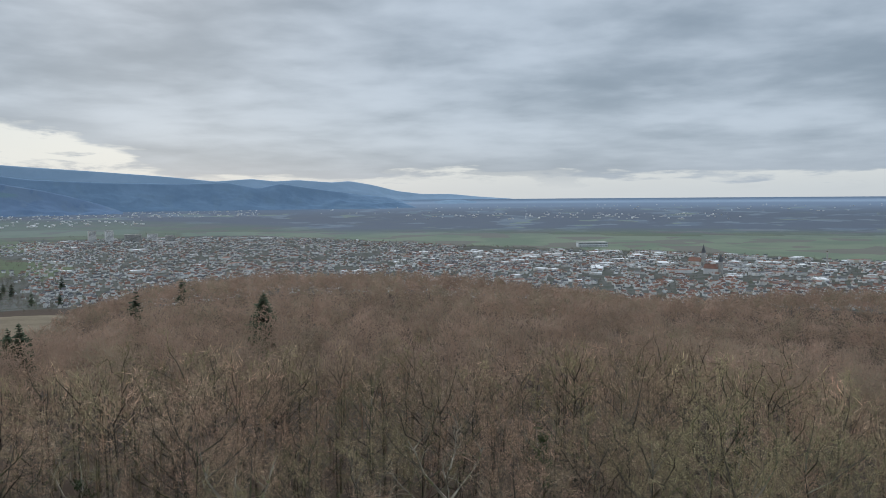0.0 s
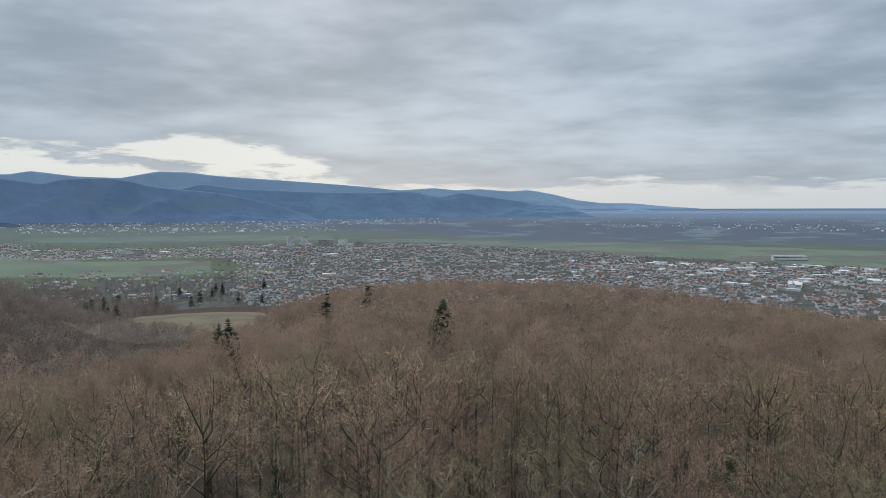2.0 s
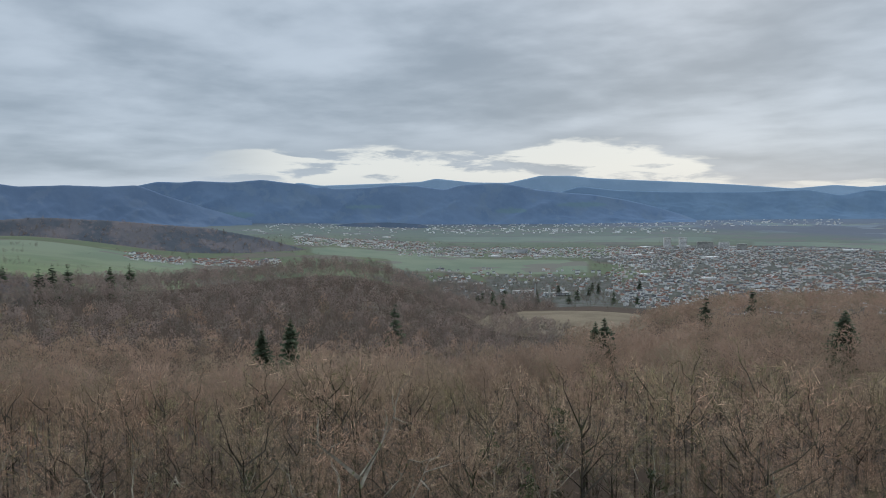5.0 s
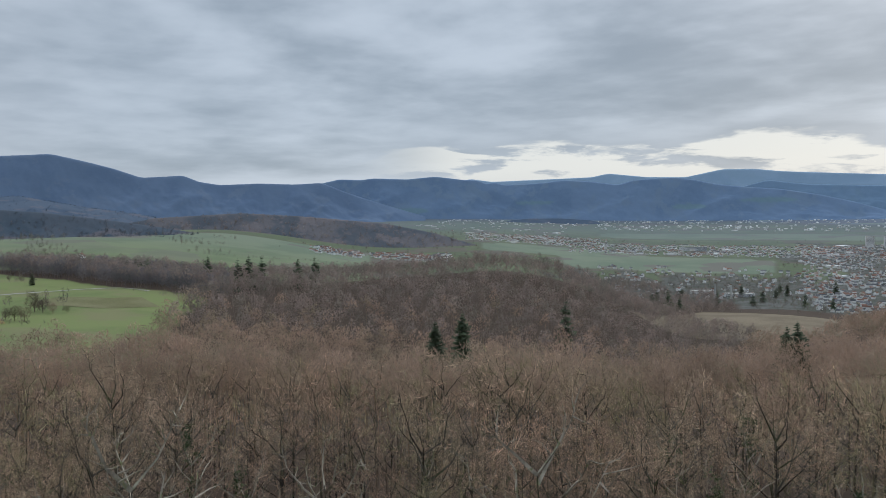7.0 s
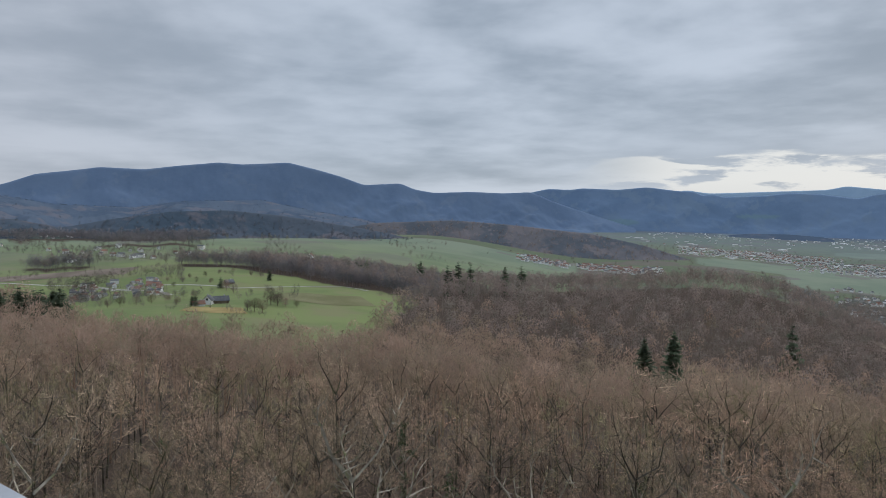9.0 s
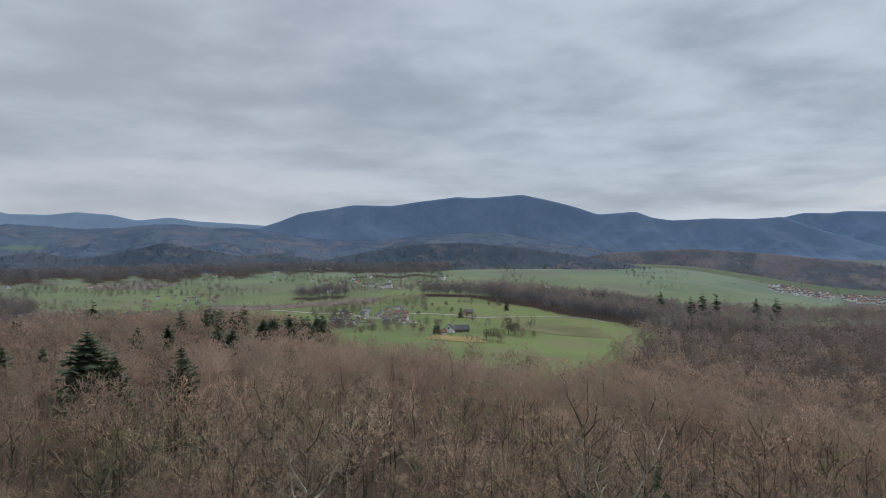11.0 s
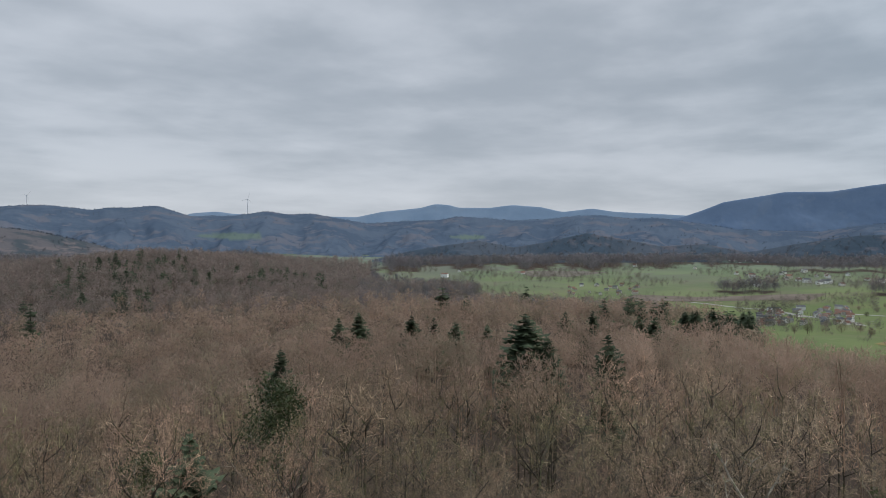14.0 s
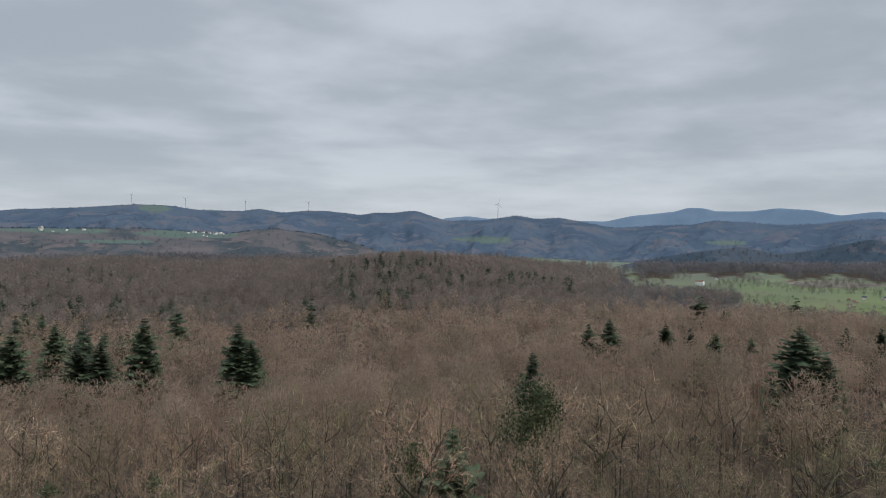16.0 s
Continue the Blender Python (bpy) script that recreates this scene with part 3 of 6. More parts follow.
# ---- mountains round the horizon: crest heights by bearing, in degrees above eye level ----
def mountain(name, label, crest, near, far, base, rough, mat, seed, glades=(), ragged=1.0):
    """A range of hills whose front slopes fall from its crest to its foot, with spurs and gullies; glades are meadows between two bearings and two elevations."""
    keys, ups = [c[0] for c in crest], [c[1] for c in crest]
    az = np.arange(keys[0], keys[-1] + 0.01, 0.12)
    top = np.interp(az, keys, ups)
    k = np.exp(-0.5 * (np.arange(-8, 9) / 1.6) ** 2)
    k /= k.sum()
    top = np.convolve(np.pad(top, 8, "edge"), k, "valid")
    steps = np.linspace(0, 1, 44)
    verts, green = [], []
    for i, a in enumerate(az):
        x, y = way(a)
        for s in steps:
            d = near + (far - near) * s
            n = noise.fractal(Vector((a * 0.32 + seed, s * 2.2, seed)), 0.9, 2.1, 4)
            spur = noise.ridged_multi_fractal(Vector((a * 0.14 + 0.5 * s + seed * 3, s * 0.8, 2.0)), 1.0, 2.1, 3, 1.0, 2.0)
            rise = min(1.0, s / 0.85) ** 1.15
            el = base + (top[i] - base) * rise + (n * 0.5 + (spur - 1.1) * 0.75) * rough * math.sin(math.pi * min(1.0, s / 0.85))
            fringe = 0.03 * noise.noise(Vector((a * 9.0, seed, 0.0))) + 0.022 * noise.noise(Vector((a * 27.0, seed, 0.0)))
            el = min(el, top[i]) + (fringe * ragged if s > 0.78 else 0)
            glade = max((1.0 - ((a - (a0 + a1) / 2) / (a1 - a0) * 2) ** 2 - ((el - (e0 + e1) / 2) / (e1 - e0) * 2) ** 2 + 0.5 * n for a0, a1, e0, e1 in glades), default=0.0)
            green.append(min(1.0, max(0.0, glade * 4)))
            if s > 0.87:
                el -= (s - 0.87) * 12
            verts.append((x * d, y * d, EYE + d * math.tan(radians(el))))
    na, nr = len(az), len(steps)
    i, j = np.meshgrid(np.arange(na - 1), np.arange(nr - 1), indexing="ij")
    a, b, c, d = i * nr + j, i * nr + j + 1, (i + 1) * nr + j + 1, (i + 1) * nr + j
    tris = np.concatenate((np.stack((a, c, b), -1).reshape(-1, 3), np.stack((a, d, c), -1).reshape(-1, 3)))
    me = mesh_of(name, verts, tris, [mat], smooth=True)
    me.attributes.new("glade", "FLOAT", "POINT").data.foreach_set("value", np.array(green, np.float32))
    return tagged(new(name, me), label, "mountains", kind="structure")


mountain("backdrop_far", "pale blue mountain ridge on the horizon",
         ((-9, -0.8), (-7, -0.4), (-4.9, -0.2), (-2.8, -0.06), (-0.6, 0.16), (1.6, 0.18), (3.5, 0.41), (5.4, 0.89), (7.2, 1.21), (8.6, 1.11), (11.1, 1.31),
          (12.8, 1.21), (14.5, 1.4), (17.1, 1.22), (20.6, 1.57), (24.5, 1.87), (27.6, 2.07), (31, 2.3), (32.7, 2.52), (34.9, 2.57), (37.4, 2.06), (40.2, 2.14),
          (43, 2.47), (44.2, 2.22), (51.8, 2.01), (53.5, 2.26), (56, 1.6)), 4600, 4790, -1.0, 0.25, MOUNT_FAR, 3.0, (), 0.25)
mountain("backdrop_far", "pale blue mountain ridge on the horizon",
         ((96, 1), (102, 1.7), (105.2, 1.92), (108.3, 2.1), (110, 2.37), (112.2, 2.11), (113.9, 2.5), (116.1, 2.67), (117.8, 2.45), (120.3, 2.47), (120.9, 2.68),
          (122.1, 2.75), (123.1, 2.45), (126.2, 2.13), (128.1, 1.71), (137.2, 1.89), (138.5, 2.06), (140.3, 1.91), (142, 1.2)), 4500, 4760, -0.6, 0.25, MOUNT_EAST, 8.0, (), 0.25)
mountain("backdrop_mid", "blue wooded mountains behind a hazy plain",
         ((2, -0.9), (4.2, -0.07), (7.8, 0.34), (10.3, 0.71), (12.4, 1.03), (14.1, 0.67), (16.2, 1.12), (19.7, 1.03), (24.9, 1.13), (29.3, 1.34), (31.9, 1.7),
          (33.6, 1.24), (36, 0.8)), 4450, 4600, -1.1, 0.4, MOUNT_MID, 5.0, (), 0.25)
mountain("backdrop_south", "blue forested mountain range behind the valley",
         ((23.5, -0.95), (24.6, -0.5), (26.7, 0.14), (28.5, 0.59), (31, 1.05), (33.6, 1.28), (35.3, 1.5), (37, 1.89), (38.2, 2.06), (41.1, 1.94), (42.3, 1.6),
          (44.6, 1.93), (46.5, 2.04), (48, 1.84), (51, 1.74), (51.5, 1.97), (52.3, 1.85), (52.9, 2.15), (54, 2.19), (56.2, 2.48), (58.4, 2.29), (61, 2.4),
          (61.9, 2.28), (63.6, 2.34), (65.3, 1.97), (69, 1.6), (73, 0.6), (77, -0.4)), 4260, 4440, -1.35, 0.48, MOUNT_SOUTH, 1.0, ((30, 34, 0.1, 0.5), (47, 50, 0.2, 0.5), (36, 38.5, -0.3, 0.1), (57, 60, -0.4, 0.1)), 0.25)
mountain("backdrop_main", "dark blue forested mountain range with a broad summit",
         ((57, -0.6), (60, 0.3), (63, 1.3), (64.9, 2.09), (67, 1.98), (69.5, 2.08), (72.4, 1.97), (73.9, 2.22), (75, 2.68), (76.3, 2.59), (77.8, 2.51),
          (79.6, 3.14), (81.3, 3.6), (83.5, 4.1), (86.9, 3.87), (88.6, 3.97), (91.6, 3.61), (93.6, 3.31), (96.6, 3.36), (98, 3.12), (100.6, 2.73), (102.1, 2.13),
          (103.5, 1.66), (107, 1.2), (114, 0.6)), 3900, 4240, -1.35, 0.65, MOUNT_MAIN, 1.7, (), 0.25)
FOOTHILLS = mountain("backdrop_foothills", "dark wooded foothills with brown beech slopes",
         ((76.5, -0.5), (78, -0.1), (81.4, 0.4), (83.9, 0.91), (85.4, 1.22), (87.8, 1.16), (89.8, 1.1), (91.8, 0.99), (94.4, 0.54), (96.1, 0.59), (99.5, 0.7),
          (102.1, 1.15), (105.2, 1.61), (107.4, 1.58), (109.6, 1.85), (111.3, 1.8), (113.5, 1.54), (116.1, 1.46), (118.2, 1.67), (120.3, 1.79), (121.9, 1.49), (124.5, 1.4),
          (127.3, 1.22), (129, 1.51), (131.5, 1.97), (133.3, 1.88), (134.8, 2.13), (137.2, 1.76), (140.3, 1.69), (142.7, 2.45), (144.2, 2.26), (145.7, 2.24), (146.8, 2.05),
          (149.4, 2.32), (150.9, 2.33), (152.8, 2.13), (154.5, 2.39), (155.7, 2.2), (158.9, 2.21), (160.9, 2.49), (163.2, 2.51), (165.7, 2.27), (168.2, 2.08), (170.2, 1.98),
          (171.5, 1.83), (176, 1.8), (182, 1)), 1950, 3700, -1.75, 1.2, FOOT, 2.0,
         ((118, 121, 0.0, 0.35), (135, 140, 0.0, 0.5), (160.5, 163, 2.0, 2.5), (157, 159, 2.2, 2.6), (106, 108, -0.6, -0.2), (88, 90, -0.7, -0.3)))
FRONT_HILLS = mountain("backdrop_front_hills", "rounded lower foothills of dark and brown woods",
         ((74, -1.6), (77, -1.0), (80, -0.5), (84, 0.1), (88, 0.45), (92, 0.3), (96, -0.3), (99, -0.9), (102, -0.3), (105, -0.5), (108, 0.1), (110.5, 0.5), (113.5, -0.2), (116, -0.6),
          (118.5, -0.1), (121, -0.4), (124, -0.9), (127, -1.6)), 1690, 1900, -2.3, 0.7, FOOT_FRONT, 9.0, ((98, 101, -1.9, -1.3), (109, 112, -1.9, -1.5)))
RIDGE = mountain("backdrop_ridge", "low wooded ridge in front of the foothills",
         ((134, -2.0), (143, -1.5), (146.8, -0.3), (150.3, 0.53), (153.6, 0.92), (156.9, 0.45), (162.8, 0.78), (168.2, 0.69), (178, 0.6)), 1700, 2250, -2.0, 0.5, RIDGE_HAZED, 6.0,
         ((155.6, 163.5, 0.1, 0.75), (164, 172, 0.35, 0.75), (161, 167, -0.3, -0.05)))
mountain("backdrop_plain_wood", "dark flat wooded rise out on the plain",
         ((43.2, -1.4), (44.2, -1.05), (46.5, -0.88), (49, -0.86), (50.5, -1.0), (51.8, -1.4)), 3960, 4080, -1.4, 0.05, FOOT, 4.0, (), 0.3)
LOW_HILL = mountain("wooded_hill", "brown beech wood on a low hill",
         ((47, -5.2), (48.5, -4.4), (51, -3.4), (54, -2.6), (56.3, -1.9), (60.1, -1.1), (66.5, -0.44), (70.9, -0.13), (77.1, -0.41), (80.1, -1.0), (84, -1.6)), 1930, 2350, -4.9, 0.3, HILL_HAZED, 7.0)


# ---- bare broad-leaved trees ----
def prisms(p0, p1, r0, r1, sides):
    """Tapered prisms from p0 to p1, as corners and triangles."""
    p0, p1 = np.asarray(p0, float), np.asarray(p1, float)
    d = p1 - p0
    d /= np.linalg.norm(d, axis=1, keepdims=True) + 1e-9
    ref = np.where(np.abs(d[:, 2:3]) > 0.9, (1.0, 0, 0), (0, 0, 1.0))
    u = np.cross(d, ref)
    u /= np.linalg.norm(u, axis=1, keepdims=True)
    w = np.cross(d, u)
    n, ang = len(p0), np.arange(sides) * 2 * np.pi / sides
    ring = u[:, None] * np.cos(ang)[None, :, None] + w[:, None] * np.sin(ang)[None, :, None]
    lo, hi = p0[:, None] + ring * np.asarray(r0)[:, None, None], p1[:, None] + ring * np.asarray(r1)[:, None, None]
    verts = np.concatenate((lo, hi), 1).reshape(-1, 3)
    k = np.arange(sides)
    kk = (k + 1) % sides
    one = np.concatenate((np.stack((k, kk, sides + kk), -1), np.stack((k, sides + kk, sides + k), -1)))
    tris = (one[None] + (np.arange(n) * 2 * sides)[:, None, None]).reshape(-1, 3)
    return verts, tris


def unit(v):
    return v / (np.linalg.norm(v, axis=-1, keepdims=True) + 1e-9)


def bare_tree(seed, h, spread, limbs, subs, shoots, twigs, width, long, fork=0.28, thick=1.0):
    """A leafless tree: a trunk, limbs that reach out to a rounded crown, bent branches, shoots and fine twigs. Returns two pairs of corners and triangles."""
    g = np.random.RandomState(seed)
    top = 0.72 * h
    ts = np.linspace(0, 1, 6)
    bend = np.cumsum(g.normal(0, 0.17, (6, 2)), 0)
    spine = np.stack((bend[:, 0], bend[:, 1], ts * top), -1)
    spine[0, :2] = 0
    rad = 0.24 * h / 24 * (1 - 0.85 * ts)
    trunk = prisms(spine[:-1], spine[1:], rad[:-1], rad[1:], 5)
    p0, p1, ra, rb, roots, ends, dirs = [], [], [], [], [], [], []
    middle, tall = 0.64 * h, 0.36 * h
    for i in range(limbs):
        u = -0.2 + 1.15 * (i + g.rand()) / limbs
        a = i * 2.4 + g.rand() * 0.9
        flat = math.sqrt(max(0.02, 1 - min(u, 0.99) ** 2)) * g.uniform(0.75, 1.1)
        goal = np.array((spread * flat * math.cos(a), spread * flat * math.sin(a), middle + tall * min(u, 1.0) * 0.92))
        z0 = min(max(goal[2] - 0.75 * spread * flat - 0.08 * h, fork * h), 0.70 * h)
        base = np.array([np.interp(z0, spine[:, 2], spine[:, k]) for k in range(3)])
        run = goal - base
        length = np.linalg.norm(run)
        sag = np.array((run[0], run[1], 0)) * 0.16
        pts = np.array([base, base + run * 0.36 + sag + g.normal(0, 0.2, 3), base + run * 0.7 + sag + g.normal(0, 0.26, 3), goal])
        r = 0.105 * thick * h / 24 * g.uniform(0.55, 1.3) * np.array((1, 0.66, 0.38, 0.12))
        p0 += list(pts[:-1])
        p1 += list(pts[1:])
        ra += list(r[:-1])
        rb += list(r[1:])
        for k in range(subs):
            w = 0.3 + 0.7 * (k + g.rand()) / subs
            b = np.array([np.interp(w * 3, range(4), pts[:, c]) for c in range(3)])
            out = unit(goal - (0, 0, middle - 0.35 * tall)) * 0.55 + unit(g.normal(0, 1, 3)) * 0.9 + (0, 0, 0.2)
            d = unit(out)
            ln = length * g.uniform(0.2, 0.4)
            knee = b + d * ln * 0.5 + g.normal(0, 0.06, 3) * ln
            end = knee + unit(d * 0.8 + (0, 0, 0.2) + g.normal(0, 0.35, 3)) * ln * 0.55
            q = 0.038 * thick * h / 24 * g.uniform(0.6, 1.2)
            p0 += [b, knee]
            p1 += [knee, end]
            ra += [q, q * 0.6]
            rb += [q * 0.6, 0.006]
            for x0, x1 in ((b, knee), (knee, end)):
                roots.append(x0)
                ends.append(x1)
                dirs.append(unit(x1 - x0))
    crown_v, crown_t = prisms(np.array(p0), np.array(p1), np.array(ra), np.array(rb), 3)
    roots, ends, dirs = np.array(roots), np.array(ends), np.array(dirs)

    def slivers(roots, ends, dirs, count, long, width, stray):
        pick = np.repeat(np.arange(len(roots)), count)
        f = g.uniform(0.1, 1, (len(pick), 1))
        start = roots[pick] * (1 - f) + ends[pick] * f
        d = unit(dirs[pick] * 0.6 + g.normal(0, stray, (len(pick), 3)) + (0, 0, 0.12))
        side = unit(np.cross(d, g.normal(0, 1, (len(pick), 3))))
        tip = start + d * g.uniform(0.5, 1.3, (len(pick), 1)) * long
        return start, tip, d, np.stack((start - side * width, start + side * width, tip), 1).reshape(-1, 3)

    b0, b1, bd, shoot_v = slivers(roots, ends, dirs, shoots, 1.7 * long, 1.5 * width, 0.6)
    twig_v = slivers(b0, b1, bd, twigs, long, width, 0.8)[3]
    tv = np.concatenate((shoot_v, twig_v))
    tt = np.arange(len(tv)).reshape(-1, 3) + len(crown_v)
    kinds = np.concatenate((np.zeros(len(crown_t), np.int32), np.ones(len(tt), np.int32)))
    return trunk, (np.concatenate((crown_v, tv)), np.concatenate((crown_t, tt)), kinds)


def far_tree(seed, h, spread, twigs, width, long, low=-0.45, spikes=0.6, limbs=0, hub=0.65, tall=0.33):
    """A bare tree that is seen from afar: a trunk, a few limbs and sprays of twigs that lie over the lobes of a rounded, uneven crown or stand out of it."""
    g = np.random.RandomState(seed)
    hubs = unit(g.normal(0, 1, (7, 3)) * (1, 1, 0.6) + (0, 0, 0.35))
    a, u = g.uniform(0, 2 * np.pi, twigs), g.uniform(low, 1, twigs)
    flat = np.sqrt(1 - u ** 2)
    out = np.stack((flat * np.cos(a), flat * np.sin(a), u), -1)
    near = (out @ hubs.T).max(1, keepdims=True)
    lobes = 0.66 + 0.40 * np.clip((near - 0.6) / 0.4, 0, 1) ** 0.7
    end = out * (spread, spread, tall * h) * lobes * np.cbrt(g.uniform(0.6, 1.1, (twigs, 1))) + (0, 0, hub * h)
    own = unit(out + 0.9 * (out - near * hubs[np.argmax(out @ hubs.T, 1)]))
    spike = g.rand(twigs, 1) < spikes
    d = np.where(spike, unit(out + (0, 0, 0.3) + g.normal(0, 0.4, (twigs, 3))), unit(unit(np.cross(own, g.normal(0, 1, (twigs, 3)))) + (0, 0, 0.3) + 0.35 * own))
    start = end - d * long * g.uniform(0.7, 1.2, (twigs, 1))
    side = unit(np.cross(own + g.normal(0, 0.25, (twigs, 3)), d)) * width
    side = side * np.sign(np.sum(np.cross(side, d) * own, 1, keepdims=True) + 1e-9)
    tv = np.stack((start - side, start + side, end), 1).reshape(-1, 3)
    k = limbs
    fork = np.array(((0, 0, 0.34 * h),)) + np.zeros((k, 3))
    p0 = np.concatenate((np.array(((0, 0, 0.0),)), fork))
    p1 = np.concatenate((np.array(((0, 0, 0.7 * h),)), end[:k]))
    v, t = prisms(p0, p1, np.array([0.24 if k else 0.1] + [0.12] * k), np.array([0.07] + [0.03] * k), 3)
    tt = np.arange(twigs * 3).reshape(-1, 3) + len(v)
    lie = np.concatenate((unit(v * (1, 1, 0) + 1e-6), np.repeat(unit(own + (0, 0, 0.2)), 3, 0)))
    return np.concatenate((v, tv)), np.concatenate((t, tt)), lie


def spots(r0, r1, step, seed, a0=-37.0, a1=177.0, jitter=0.42):
    """Bearings and distances of places about a step apart."""
    g = np.random.RandomState(seed)
    az, rr = [], []
    for r in np.arange(r0, r1, step):
        n = max(1, int(math.radians(a1 - a0) * r / step))
        az.append(a0 + (np.arange(n) + 0.5 + g.uniform(-jitter, jitter, n)) * (a1 - a0) / n)
        rr.append(r + g.uniform(-jitter, jitter, n) * step)
    return np.concatenate(az), np.concatenate(rr)


def in_view(az, r):
    """Whether the crowns at a place stand clear of the wooded ground before them; a few of the others stay too."""
    a = np.arange(-60, 200, 1.0)
    steps = np.arange(60, 1510, 15.0)
    A, R = np.meshgrid(a, steps, indexing="ij")
    up = (ground(A, R) + np.where(is_forest(A, R), 20, 0) - EYE) / R
    crest = np.maximum.accumulate(up, 1)
    i = np.clip(np.round(az + 60).astype(int), 0, len(a) - 1)
    j = np.clip(((r - 85) / 15).astype(int), 0, len(steps) - 1)
    clear = (ground(az, r) + 24 - EYE) / r > crest[i, j] - 0.004
    return clear | (np.random.RandomState(1).rand(len(az)) < 0.03)


def plant(heap, shapes, az, r, size, seed, mat=0):
    """Adds copies of the shapes, turned and sized at random, to a heap."""
    g = np.random.RandomState(seed)
    z = ground(az, r)
    x, y, zz = settle(az, r, z)
    stand = np.array([noise.noise(Vector((x[i] / 55, y[i] / 55, 3.0))) for i in range(len(az))]) if len(az) else 0
    scale = size * (squash(r) / r) * (1 + 0.2 * stand)
    kind = g.randint(0, len(shapes), len(az))
    turn = g.uniform(0, 2 * np.pi, len(az))
    for k, (v, t, *lie) in enumerate(shapes):
        who = np.where(kind == k)[0]
        if not len(who):
            continue
        c, s, sc = np.cos(turn[who])[:, None], np.sin(turn[who])[:, None], scale[who][:, None]
        vx, vy, vz = v[None, :, 0] * sc, v[None, :, 1] * sc, v[None, :, 2] * sc
        pts = np.stack((vx * c - vy * s + x[who][:, None], vx * s + vy * c + y[who][:, None], vz + zz[who][:, None] - 0.2), -1)
        tris = (t[None] + (np.arange(len(who)) * len(v))[:, None, None]).reshape(-1, 3)
        if lie:
            nx, ny, nz = lie[0][None, :, 0], lie[0][None, :, 1], lie[0][None, :, 2] + 0 * c
            lie = np.stack((nx * c - ny * s, nx * s + ny * c, nz), -1).reshape(-1, 3)
        heap.add(pts.reshape(-1, 3), tris, mat, np.repeat(g.rand(len(who)), len(v)), lie if len(lie) else None)


def both(tree):
    (a, b), (c, d, k) = tree
    return np.concatenate((a, c)), np.concatenate((b, d + len(a))), np.concatenate((np.zeros(len(b), np.int32), k + 1))


# ---- conifers ----
def conifer_shape(seed, h, w, layers, per, full=1.0):
    """A spruce or fir: drooping boughs in whorls round a tapered stem, each bough a spray of needled twigs."""
    g = np.random.RandomState(seed)
    stem = prisms(np.array(((0, 0, 0), (0, 0, h * 0.5)), float), np.array(((0, 0, h * 0.5), (0, 0, h * 0.99)), float),
                  np.array((0.3, 0.2)) * h / 25, np.array((0.2, 0.02)) * h / 25, 6)
    vs, ts, n = [], [], 0
    for i in range(layers):
        u = i / (layers - 1)
        z = h * (0.16 + 0.84 * u)
        reach = w / 2 * (1 - u ** 2.0) ** 0.9 * g.uniform(0.75, 1.15) + 0.15
        for k in range(per):
            a = 2 * np.pi * (k + g.rand() * 0.8) / per + i * 1.1
            ln = reach * g.choice((0.55, 0.85, 1.0, 1.08, 1.2)) * g.uniform(0.85, 1.1)
            tilt = g.uniform(-0.6, 0.15) + 0.5 * u
            d = np.array((math.cos(a) * math.cos(tilt), math.sin(a) * math.cos(tilt), math.sin(tilt)))
            s = np.array((-math.sin(a), math.cos(a), 0.0))
            b = np.array((0, 0, min(z + g.uniform(-2, 2) * h * 0.84 / layers * (1 - u), h)))
            for j in range(4):
                f = 0.25 + 0.25 * j
                root = b + d * ln * (f - 0.25)
                tip = b + d * ln * f + (0, 0, -0.12 * ln * f)
                wd = (0.34 - 0.05 * j) * ln * g.uniform(0.7, 1.2) * full + 0.16
                droop = np.array((0, 0, -0.30 * wd))
                vs += [root, tip - s * wd + droop, tip + s * wd + droop, tip + d * 0.18 * ln + (0, 0, 0.06 * ln)]
                ts += [(n, n + 1, n + 3), (n, n + 3, n + 2)]
                n += 4
    vs.append(np.array((0, 0, h)))
    return stem, (np.array(vs), np.array(ts))


